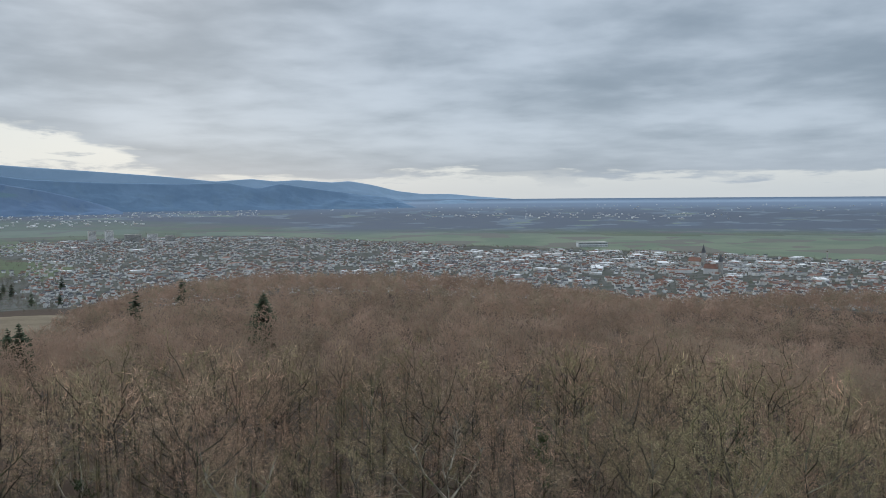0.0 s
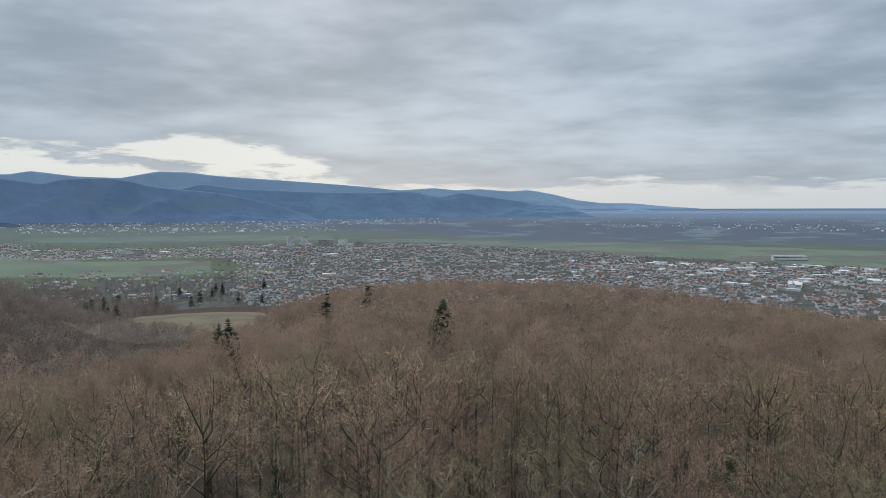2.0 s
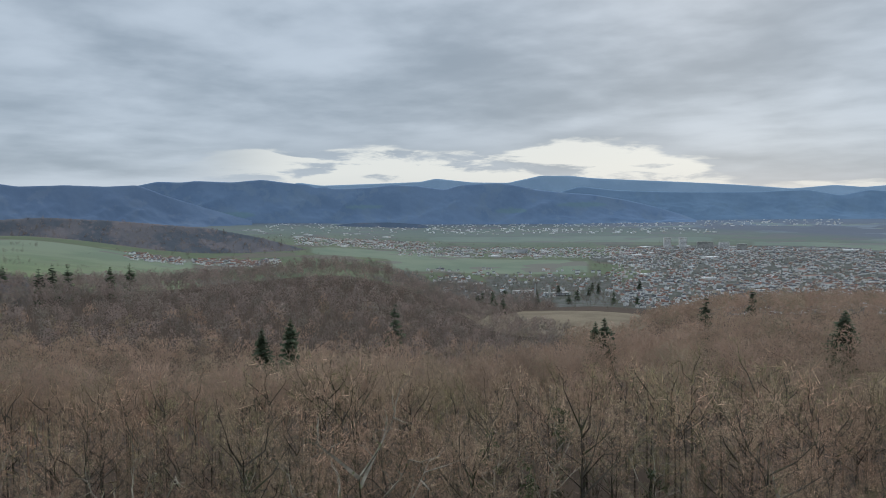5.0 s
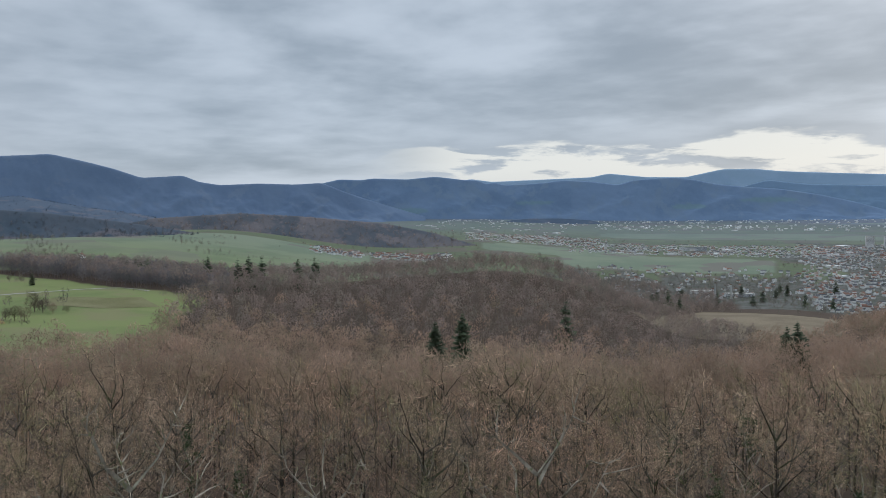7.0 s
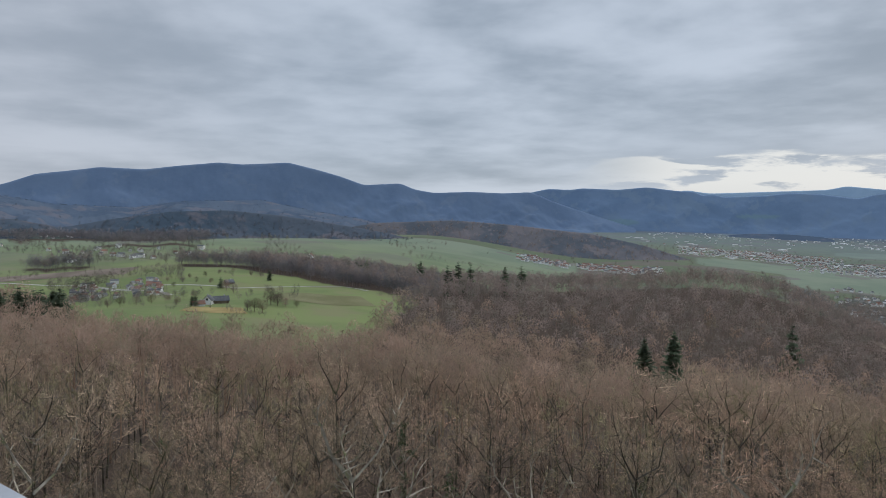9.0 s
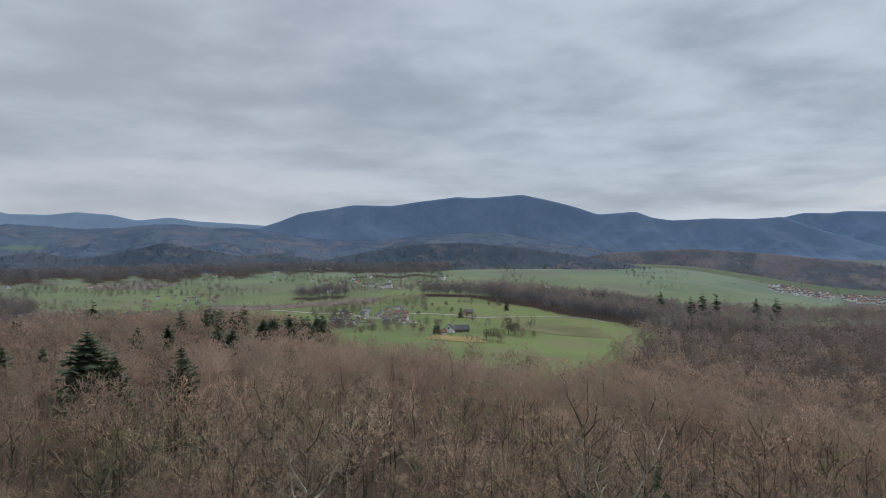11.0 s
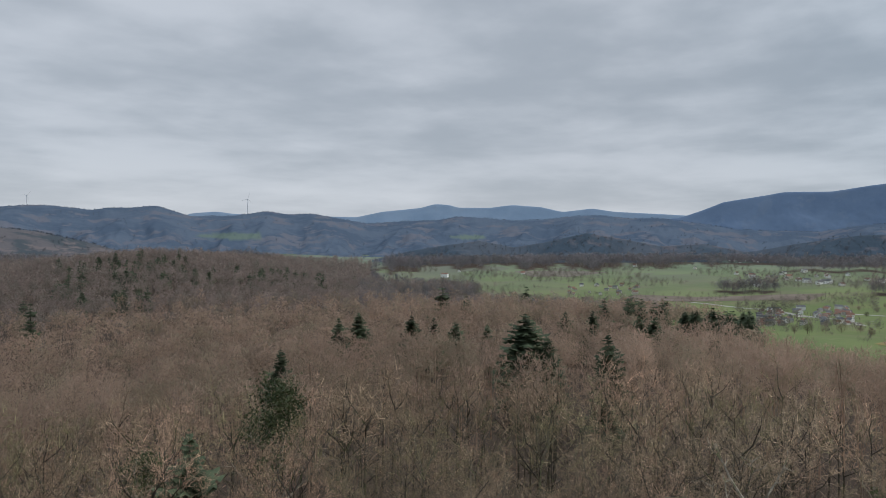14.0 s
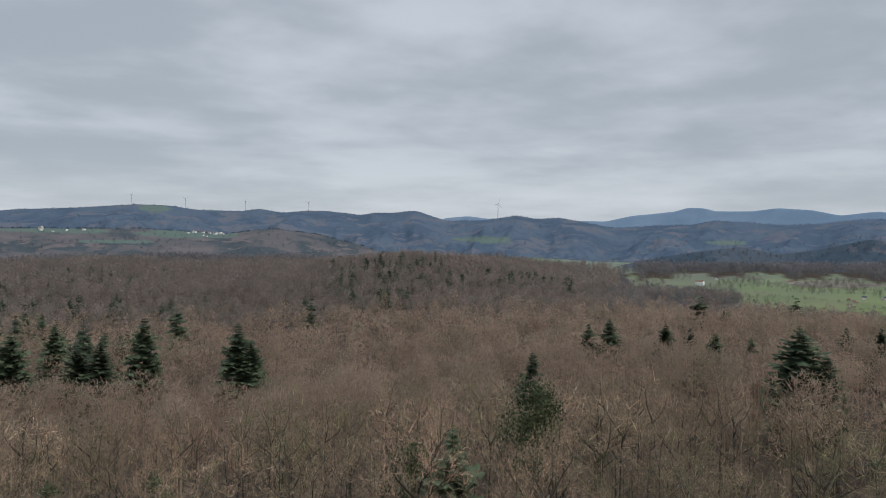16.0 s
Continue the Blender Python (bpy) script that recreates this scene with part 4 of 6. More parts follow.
CONIFERS = (
    (13.90, 308, 6.5, 10.0, 10),
    (22.89, 448, -5.5, 9.0, 5),
    (19.71, 558, -11.8, 9.5, 5),
    (30.29, 236, 11.1, 2.2, 3),
    (30.97, 238, 9.3, 1.7, 2),
    (56.56, 348, -8.0, 7.0, 9),
    (54.42, 373, -7.2, 6.3, 14),
    (46.37, 517, -18.8, 6.4, 6),
    (73.49, 741, 3.5, 11.4, 7),
    (71.36, 721, 1.1, 7.7, 7),
    (70.54, 741, 2.9, 10.2, 8),
    (69.59, 741, 0.9, 6.8, 7),
    (66.91, 760, -2.4, 7.0, 6),
    (65.64, 760, -1.2, 8.2, 9),
    (78.03, 781, -2.1, 18.0, 21),
    (78.61, 790, -6.8, 13.3, 17),
    (115.43, 196, 26.7, 10.5, 14),
    (113.79, 193, 21.0, 5.8, 8),
    (109.43, 174, 24.4, 4.4, 4),
    (121.53, 466, 16.3, 11.3, 14),
    (119.72, 456, 11.7, 7.6, 6),
    (115.11, 606, 8.8, 12.9, 12),
    (127.93, 306, 15.9, 10.1, 9),
    (129.43, 315, 13.0, 5.7, 4),
    (123.93, 305, 14.7, 9.2, 7),
    (122.21, 315, 12.5, 5.7, 5),
    (120.55, 295, 13.0, 5.8, 6),
    (118.16, 305, 10.8, 8.3, 4),
    (112.26, 335, 13.8, 3.5, 4),
    (110.25, 335, 14.2, 5.6, 4),
    (106.88, 335, 12.6, 7.6, 6),
    (105.78, 335, 12.0, 8.6, 5),
    (133.62, 195, 18.0, 4.2, 3),
    (139.44, 88, 25.2, 3.6, 6),
    (150.90, 565, 5.4, 6.0, 7),
    (150.43, 565, 4.1, 4.3, 6),
    (170.14, 305, 12.2, 13.8, 18),
    (167.76, 404, 4.4, 14.1, 11),
    (165.99, 425, 2.7, 11.6, 9),
    (166.14, 304, 7.1, 10.1, 13),
    (164.73, 299, 8.4, 10.4, 15),
    (161.98, 315, 15.2, 10.5, 22),
    (160.03, 336, 17.0, 12.2, 19),
    (155.53, 306, 13.2, 10.6, 17),
    (154.60, 303, 6.8, 8.2, 12),
)
CONIFER_LABEL = "dark green conifer standing above the bare wood"
shapes = [conifer_shape(500 + i, 25, 8.0, 36, 11, 1.25) for i in range(5)]
shapes += [conifer_shape(520 + i, 25, 8.0, 13, 7, 2.5) for i in range(4)]
conifer_meshes = [(mesh_of("trunk", *a, [BARK]), mesh_of("crown", *b, [NEEDLES])) for a, b in shapes]


STANDS = []


def conifer(az, r, top, width, shown, k):
    """A conifer whose tip stands at a height, and which is so wide so far below its tip."""
    x, y = way(az)
    z = float(ground(az, r))
    h = max(6.0, top - z)
    STANDS.append((x * r, y * r, width, shown))
    ob = tagged(new("conifer"), CONIFER_LABEL, "conifer", "conifers in the wood")
    for name, me in zip(("trunk", "crown"), conifer_meshes[k % 5 if r < 420 else 5 + k % 4]):
        p = new(name, me)
        p.parent = ob
    girth = (1 - max(0.0, 1 - shown / (0.84 * h)) ** 2.0) ** 0.9
    wide = max(0.75 * h / 25, min(2.2, 0.75 + 0.09 * shown, width / (6.6 * girth)))
    ob.matrix_basis = pose(x * r, y * r, z - 0.2, 0, 0, 77 * k) @ Matrix.Diagonal((wide, wide, h / 25, 1))


for k, (az, r, top, width, shown) in enumerate(CONIFERS):
    far = r * np.concatenate((np.linspace(1, 1.6, 40), np.linspace(1, 0.55, 40)))
    tall = EYE + (top - EYE) * far / r - ground(az + 0 * far, far)
    goal = 23 + 0.6 * shown
    n = 0 if tall[0] < goal + 9 else int(np.argmin(np.abs(tall - goal) / goal * (np.abs(tall - goal) > 2) + 0.25 * np.abs(np.log(far / r)) + 9 * ~is_forest(az + 0 * far, far)))
    conifer(az, far[n], EYE + (top - EYE) * far[n] / r, width * far[n] / r, shown * far[n] / r, k)
g = np.random.RandomState(17)
# a dark row of spruces above the village, and loose groups in the woods
for a0, a1, r0, r1, count, h0, h1 in ((98.8, 103.8, 395, 450, 34, 19, 24), (163, 167.5, 430, 470, 14, 24, 28), (142.5, 147.5, 700, 760, 14, 22, 26), (166, 172, 560, 640, 9, 23, 27),
                                     (104, 109.5, 420, 470, 8, 23, 27), (36, 45, 1000, 1150, 8, 18, 26), (27, 40, 1150, 1500, 14, 16, 24), (140.5, 149, 880, 1160, 70, 19, 25), (161, 171.5, 950, 1250, 26, 19, 25), (131, 136, 900, 1150, 26, 18, 24),
                                     (158, 172, 700, 800, 16, 22, 26), (128, 140, 900, 1000, 18, 22, 26)):
    for k in range(count):
        az, r = g.uniform(a0, a1), g.uniform(r0, r1)
        conifer(az, r, float(ground(az, r)) + g.uniform(h0, h1), g.uniform(6.5, 9.5), 20.0, int(g.randint(0, 5)))


def beside_conifers(az, r):
    """Whether a place is free of the conifers, and does not hide one that stands just behind it."""
    x, y = way(az)
    p, q = np.stack((x * r, y * r), -1), np.array(STANDS)
    ok = np.ones(len(az), bool)
    for *c, width, shown in q:
        c = np.array(c)
        ahead = unit(c)
        d = p - c
        deep, wide = d @ ahead, np.abs(d[:, 0] * ahead[1] - d[:, 1] * ahead[0])
        ok &= ~((wide < 1.5 + 0.22 * width) & (deep > -min(16, 3 + shown)) & (deep < 4))
    return ok


TOWER = (-1.15, -3.926)
near_az, near_r = spots(12, 152, 8.0, 11)
keep = (near_az > -36) & (np.hypot(way(near_az)[0] * near_r - TOWER[0], way(near_az)[1] * near_r - TOWER[1]) > 11)
near_az, near_r = near_az[keep], near_r[keep]
order = np.argsort(np.abs(near_r - 75))
chosen, rest = order[:300], order[300:]

models = []
for i in range(12):
    h = (24, 22, 25, 23, 21, 24.5, 20, 23.5, 25, 22.5, 24, 21.5)[i]
    tree = bare_tree(100 + i, h, 5.0 + 0.4 * (i % 4), 11, 6, 5, 5, 0.0085, 0.75)
    ob = new("tree")
    tagged(ob, "leafless broad-leaved tree with grey-brown twigs in winter", "tree", "bare trees of the hilltop wood")
    trunk = new("trunk", mesh_of("trunk", *tree[0], [BARK]))
    crown = new("crown", mesh_of("crown", *tree[1][:2], [LIMB_BARK, TWIGS], tree[1][2]))
    trunk.parent = crown.parent = ob
    models.append(ob)
def special(az, r, size, tree, label, leaves=None, twigs=TWIGS):
    x, y = way(az)
    ob = tagged(new("tree"), label, "tree")
    p = new("trunk", mesh_of("trunk", *tree[0], [BARK]))
    p.parent = ob
    p = new("crown", mesh_of("crown", *tree[1][:2], [LIMB_PALE, twigs], tree[1][2]))
    p.parent = ob
    if leaves is not None:
        p = tagged(new("ivy", mesh_of("ivy", *leaves, [IVY])), "dark green ivy on the stem and limbs")
        p.parent = ob
    ob.matrix_basis = pose(x * r, y * r, float(ground(az, r)) - 0.2, 0, 0, az * 7) @ Matrix.Scale(size, 4)


def ivy_leaves(seed, h, low, high, wide, count, leaf):
    """Many small leaves round the stem and the inner limbs."""
    g = np.random.RandomState(seed)
    clumps = 26
    cz = g.uniform(low, high, clumps)
    a, q = g.uniform(0, 2 * np.pi, clumps), np.sqrt(g.rand(clumps)) * wide * np.sin(np.pi * np.clip(0.12 + 0.8 * (cz - low) / (high - low), 0, 1)) ** 0.7
    hub = np.stack((q * np.cos(a), q * np.sin(a), cz * h), -1)
    c = hub[g.randint(0, clumps, count)] + g.normal(0, 1, (count, 3)) * (0.15 + 0.19 * wide) * g.uniform(0.4, 1.1, (count, 1))
    u, w = unit(g.normal(0, 1, (count, 3))), unit(g.normal(0, 1, (count, 3)))
    v = np.stack((c - u * leaf, c + u * leaf, c + w * leaf * 1.5), 1).reshape(-1, 3)
    return v, np.arange(count * 3).reshape(-1, 3)


OAKS = ((49.3, 72, 1.25), (16.9, 66, 1.0), (79.5, 72, 1.27), (15.2, 62, 0.92), (66.0, 84, 0.95), (0.5, 78, 0.95), (101, 88, 1.05))
BIRCHES = ((45.3, 48, 1.22), (42.6, 53, 1.1))
IVIED = ((133.65, 101, 1.2, 0.64, 1.03, 3.5, 3800), (142.0, 90, 1.06, 0.45, 1.0, 2.2, 2900), (143.6, 92, 1.04, 0.45, 1.0, 2.0, 2600), (159.4, 88, 1.05, 0.45, 0.97, 2.2, 2300), (166, 92, 1.0, 0.4, 0.95, 1.5, 1300),
         (27.0, 86, 0.95, 0.3, 0.8, 1.4, 900), (-7.5, 90, 0.95, 0.35, 0.85, 1.5, 900), (93, 104, 0.9, 0.3, 0.8, 1.3, 800), (58, 92, 0.9, 0.3, 0.8, 1.2, 700), (-22, 95, 0.95, 0.35, 0.9, 1.6, 900), (36.5, 78, 1.0, 0.3, 0.9, 1.3, 800), (39.5, 90, 1.0, 0.3, 0.9, 1.4, 900), (41, 66, 0.98, 0.3, 0.85, 1.2, 700), (34, 100, 1.0, 0.35, 0.9, 1.5, 900), (72, 80, 1.0, 0.35, 0.85, 1.3, 700), (75.5, 94, 1.0, 0.3, 0.9, 1.3, 800))
for k, (az, r, size) in enumerate(OAKS):
    special(az, r, size, bare_tree(700 + k, 24, 6.8, 9, 7, 3, 3, 0.010, 0.8, 0.3, 2.0), "old oak with thick pale bare limbs")
for k, (az, r, size, low, high, wide, count) in enumerate(IVIED):
    special(az, r, size, bare_tree(760 + k, 23, 4.8, 9, 6, 3, 4, 0.012, 0.9), "bare tree wrapped in dark green ivy", ivy_leaves(k, 23, low, high, wide, count, 0.16))
for k, (az, r, size) in enumerate(BIRCHES):
    special(az, r, size, bare_tree(740 + k, 22, 4.4, 12, 9, 4, 6, 0.011, 1.0, 0.2), "slender bare birch with dense red-brown twigs", None, TWIGS_RED)
taken = np.array([(way(o[0])[0] * o[1], way(o[0])[1] * o[1]) for o in (*OAKS, *IVIED, *BIRCHES)])
xy = np.stack(way(near_az), -1) * near_r[:, None]
clear = np.linalg.norm(xy[:, None] - taken[None], axis=2).min(1) > 6.0
for az, r, size in OAKS:
    ahead = np.array(way(az))
    d = xy - ahead * r
    clear &= ~((np.abs(d[:, 0] * ahead[1] - d[:, 1] * ahead[0]) < 5.5) & (d @ ahead > -17) & (d @ ahead < 6))
chosen, rest = chosen[clear[chosen]], rest[clear[rest]]

g = np.random.RandomState(5)
used = set()
for n, k in enumerate(chosen):
    az, r = near_az[k], near_r[k]
    x, y = way(az)
    m = pose(x * r, y * r, float(ground(az, r)) - 0.2, g.uniform(-2, 2), g.uniform(-2, 2), g.uniform(0, 360)) @ Matrix.Scale(g.uniform(0.82, 1.12), 4)
    i = int(g.randint(0, 12))
    if i in used:
        copy_thing(models[i], m)
    else:
        used.add(i)
        models[i].matrix_basis = m

light = [both(bare_tree(200 + i, 23, 5.2, 8, 3, 3, 3, 0.028, 1.25)) for i in range(6)]
wood = Heap()
for k in range(6):
    mine = rest[k::6]
    v, t, m = light[k]
    n0 = len(wood.t)
    plant(wood, [(v, t)], near_az[mine], near_r[mine], np.random.RandomState(k).uniform(0.85, 1.12, len(mine)), 60 + k, 0)
    for q in range(n0, len(wood.t)):
        wood.m[q] = np.tile(m, len(mine))
wood.make("bare_woodland", [BARK, LIMB_BARK, TWIGS], "leafless wood of beech and oak in winter brown", "woodland")

# young beeches and brushwood under the tall trees, darker twigs painting the shade there
brush = [far_tree(280 + i, 9.0, 3.6, 110, 0.03, 1.6, -0.6, 0.6, 3, 0.52, 0.46) for i in range(6)]
az, r = spots(44, 150, 6.0, 17)
wood = Heap()
plant(wood, brush, az, r, np.random.RandomState(18).uniform(0.6, 1.35, len(az)), 78)
wood.make("brushwood", [SHRUB_TWIGS], "brown leafless brushwood on the forest floor", "brushwood")

mid_v = [far_tree(300 + i, 23, 5.6, 270, 0.085, 1.7, -0.35, 0.5, 4, 0.62, 0.36) for i in range(8)]
mid_w = [far_tree(320 + i, 23, 5.6, 150, 0.16, 1.8, -0.4, 0.4, 0, 0.6, 0.38) for i in range(8)]
az, r = spots(152, 430, 9.6, 12)
ok = is_forest(az, r) & in_view(az, r) & beside_conifers(az, r)
az, r = az[ok], r[ok]
wood = Heap()
size = np.random.RandomState(3).uniform(0.78, 1.12, len(az))
first = r < 262
plant(wood, mid_v, az[first], r[first], size[first], 71)
plant(wood, mid_w, az[~first], r[~first], size[~first], 70)
wood.make("bare_woodland", [TWIGS_FAR], "leafless wood on the hill's far slopes", "woodland")


far_shapes = [far_tree(400 + i, 22, 5.3, 74, 0.3, 2.1, (-0.1, -0.6, -0.4)[i % 3], 0.25, 0, 0.62, 0.36) for i in range(9)]
az, r = spots(430, 980, 11.2, 13)
ok = is_forest(az, r) & in_view(az, r)
az, r = az[ok], r[ok]
wood = Heap()
size = np.random.RandomState(4).uniform(0.75, 1.15, len(az))
# woods beyond these distances switch to the hazed, greyer twigs
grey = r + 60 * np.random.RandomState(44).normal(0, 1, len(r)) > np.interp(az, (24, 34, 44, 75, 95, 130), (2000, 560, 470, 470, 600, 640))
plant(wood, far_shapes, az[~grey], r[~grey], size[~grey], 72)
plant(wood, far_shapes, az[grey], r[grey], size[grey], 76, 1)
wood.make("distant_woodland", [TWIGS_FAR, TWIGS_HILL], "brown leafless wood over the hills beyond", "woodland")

# the belts and groves among the meadows stand close, with twigs down to the ground
close = [far_tree(440 + i, 19, 5.2, 66, 0.32, 2.2, -0.85, 0.25, 0, 0.5, 0.48) for i in range(4)]
az, r = spots(640, 1010, 7.6, 18, 72, 128)
ok = is_forest(az, r) & in_view(az, r)
az, r = az[ok], r[ok]
wood = Heap()
plant(wood, close, az, r, np.random.RandomState(19).uniform(0.75, 1.1, len(az)), 79)
wood.make("distant_woodland", [TWIGS_VALLEY], "close brown wood between the meadows", "woodland")

az, r = spots(960, 1560, 10.5, 28, 33, 47.5)
ok = (inside(az + 0.4 * np.sin(r / 41), r + 30 * np.sin(az * 1.7), 34.5, 46.5, 985, 1330) | inside(az + 0.3 * np.sin(r / 41), r, 39, 46, 1330, 1530)) & (np.random.RandomState(29).rand(len(az)) > 0.12)
wood = Heap()
plant(wood, close, az[ok], r[ok], np.random.RandomState(30).uniform(0.65, 1.0, ok.sum()), 81)
wood.make("distant_woodland", [TWIGS_HILL], "grey-brown wood in the valley beside the park", "woodland")

farther = [far_tree(450 + i, 22, 6.2, 46, 0.5, 2.7, (-0.5, -0.9)[i % 2], 0.25, 0, 0.5, 0.46) for i in range(5)]
az, r = spots(980, 1520, 11.0, 14, 70, 177)
ok = is_forest(az, r) & in_view(az, r)
az, r = az[ok], r[ok]
wood = Heap()
size = np.random.RandomState(6).uniform(0.8, 1.2, len(az))
east = az > 127
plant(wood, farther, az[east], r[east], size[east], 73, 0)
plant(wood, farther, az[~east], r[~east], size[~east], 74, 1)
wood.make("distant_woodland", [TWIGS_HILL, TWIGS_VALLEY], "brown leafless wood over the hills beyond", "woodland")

beyond = [far_tree(460 + i, 22, 7.0, 24, 0.8, 3.8, -0.7, 0.25, 0, 0.5, 0.48) for i in range(5)]
az, r = spots(1520, 1900, 15, 15, 88, 177)
ok = is_forest(az, r) & in_view(az, r)
az, r = az[ok], r[ok]
far_wood = Heap()
plant(far_wood, beyond, az, r, np.random.RandomState(16).uniform(0.8, 1.2, len(az)), 77)


# woods on the low hill, and trees along the crests of the foothills
def clothe(shapes, backdrop, count, size, seed, slopes, mat):
    """Stands trees on a backdrop's slopes, or along its crest."""
    g = np.random.RandomState(seed)
    me = backdrop.data
    pts = np.zeros(len(me.vertices) * 3, np.float32)
    me.vertices.foreach_get("co", pts)
    pts = pts.reshape(-1, 44, 3)
    heap = Heap()
    sink = 3.0 if slopes else 11.0
    for _ in range(count):
        i, f = g.randint(0, len(pts) - 1), g.rand()
        j = g.randint(1, 36) if slopes else 37
        u = g.rand()
        a = pts[i, j] * (1 - f) + pts[i + 1, j] * f
        b = pts[i, j + 1] * (1 - f) + pts[i + 1, j + 1] * f
        p = a * (1 - u) + b * u if slopes else a
        v, t, lie = shapes[g.randint(0, len(shapes))]
        w, sz = g.uniform(0, 6.28), size * g.uniform(0.6, 1.15)
        c, s = math.cos(w), math.sin(w)
        heap.add(np.stack((v[:, 0] * c - v[:, 1] * s, v[:, 0] * s + v[:, 1] * c, v[:, 2] - sink), -1) * sz + p, t, 0, np.full(len(v), g.rand()),
                 np.stack((lie[:, 0] * c - lie[:, 1] * s, lie[:, 0] * s + lie[:, 1] * c, lie[:, 2]), -1))
    return heap.make("distant_woodland", [mat], "leafless wood on the slopes of a far hill", "woodland")


# blue-grey twigs for the far slopes, the haze mixed into their base colours
TWIGS_FRONT = twig_material("hazed_front_hill_twigs", ((0.092, 0.108, 0.128), (0.135, 0.138, 0.152)), (0.155, 0.142, 0.15), (0.075, 0.10, 0.112), 0.1, 0.06, 0.35, 0.5)
TWIGS_SLOPE = twig_material("hazed_slope_twigs", ((0.098, 0.126, 0.168), (0.13, 0.154, 0.194)), (0.15, 0.155, 0.18), (0.088, 0.12, 0.156), 0.1, 0.06, 0.3, 0.5)
TWIGS_RIDGE = twig_material("hazed_ridge_twigs", ((0.07, 0.088, 0.108), (0.095, 0.11, 0.13)), (0.10, 0.104, 0.118), (0.06, 0.08, 0.09), 0.1, 0.06, 0.3, 0.5)
crest_trees = [far_tree(480 + i, 22, 5.5, 14, 1.1, 6.0, -0.2, 0.5) for i in range(5)]
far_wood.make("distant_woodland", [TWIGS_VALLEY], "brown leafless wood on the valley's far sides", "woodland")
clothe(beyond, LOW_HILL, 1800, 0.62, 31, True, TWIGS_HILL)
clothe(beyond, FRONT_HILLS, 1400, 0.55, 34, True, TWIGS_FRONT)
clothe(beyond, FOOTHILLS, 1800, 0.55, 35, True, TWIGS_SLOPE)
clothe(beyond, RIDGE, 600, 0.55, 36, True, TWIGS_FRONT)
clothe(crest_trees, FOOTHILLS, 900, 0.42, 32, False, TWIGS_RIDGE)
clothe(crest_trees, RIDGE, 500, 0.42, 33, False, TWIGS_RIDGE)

# trees in hedges, orchards, parks and gardens
def clumped(az, r, limit, seed):
    x, y = way(az)
    return np.array([noise.noise(Vector((x[i] * r[i] / 90 + seed, y[i] * r[i] / 90, seed))) for i in range(len(az))]) > limit


garden = Heap()
small = [far_tree(470 + i, 18, 5.0, 46, 0.36, 2.2, -0.85, 0.3, 0, 0.48, 0.42) for i in range(5)]
for a0, a1, r0, r1, step, limit, seed in ((27, 47, 1000, 1780, 14, -0.3, 3.3), (27, 47, 1780, 2400, 24, 0.1, 3.9), (-36, 29, 1130, 2900, 22, -0.08, 5.1), (88, 126, 830, 1600, 13, 0.02, 8.2), (91, 100, 600, 830, 9, -0.05, 6.2),
                                          (38, 66, 1700, 3400, 34, 0.2, 9.9), (20, 60, 2400, 4000, 56, 0.15, 7.7), (74, 98, 500, 860, 15, 0.36, 2.2), (62, 89, 1000, 1900, 19, 0.3, 4.0)):
    az, r = spots(r0, r1, step, int(seed * 10), a0, a1)
    rim = np.clip(1 - np.minimum(np.minimum(az - a0, a1 - az) / 3.5, np.minimum(r - r0, r1 - r) / 160), 0, 1) if a1 - a0 > 15 else 0 * az
    ok = clumped(az, r, limit, seed) & ~is_forest(az, r) & ~green_belt(az, r) & (np.random.RandomState(int(seed * 7)).rand(len(az)) > rim)
    az, r = az[ok], r[ok]
    plant(garden, small, az, r, np.random.RandomState(8).uniform(0.35, 0.85, len(az)), 75)
# hedgerows between the fields
hedge_lines = ((88.5, 960, 97, 880), (90, 1010, 100, 1090), (92, 1120, 101, 1180), (101, 880, 111, 960), (103, 1130, 112, 1200), (94, 1250, 99, 1240), (98, 940, 107, 965), (112, 1000, 118, 1120),
               (86, 1010, 76, 1060), (75.5, 640, 79.5, 655), (84, 512, 93, 528), (93, 560, 97.5, 590), (88, 1250, 82, 1330), (63, 1500, 74, 1330), (85, 720, 89, 800), (109, 1180, 117, 1260))
for n, (a0, r0, a1, r1) in enumerate(hedge_lines):
    g = np.random.RandomState(60 + n)
    f = np.sort(g.rand(max(8, int(math.radians(abs(a1 - a0)) * (r0 + r1) / 2 / 4.5))))
    az, r = a0 + (a1 - a0) * f + g.normal(0, 0.05, len(f)), r0 + (r1 - r0) * f + 9 * np.sin(f * 7 + n) + g.normal(0, 2, len(f))
    plant(garden, small, az, r, g.uniform(0.16, 0.42, len(f)), 90 + n)
garden.make("garden_trees", [TWIGS_GARDEN], "bare trees in hedges, orchards and gardens", "trees")


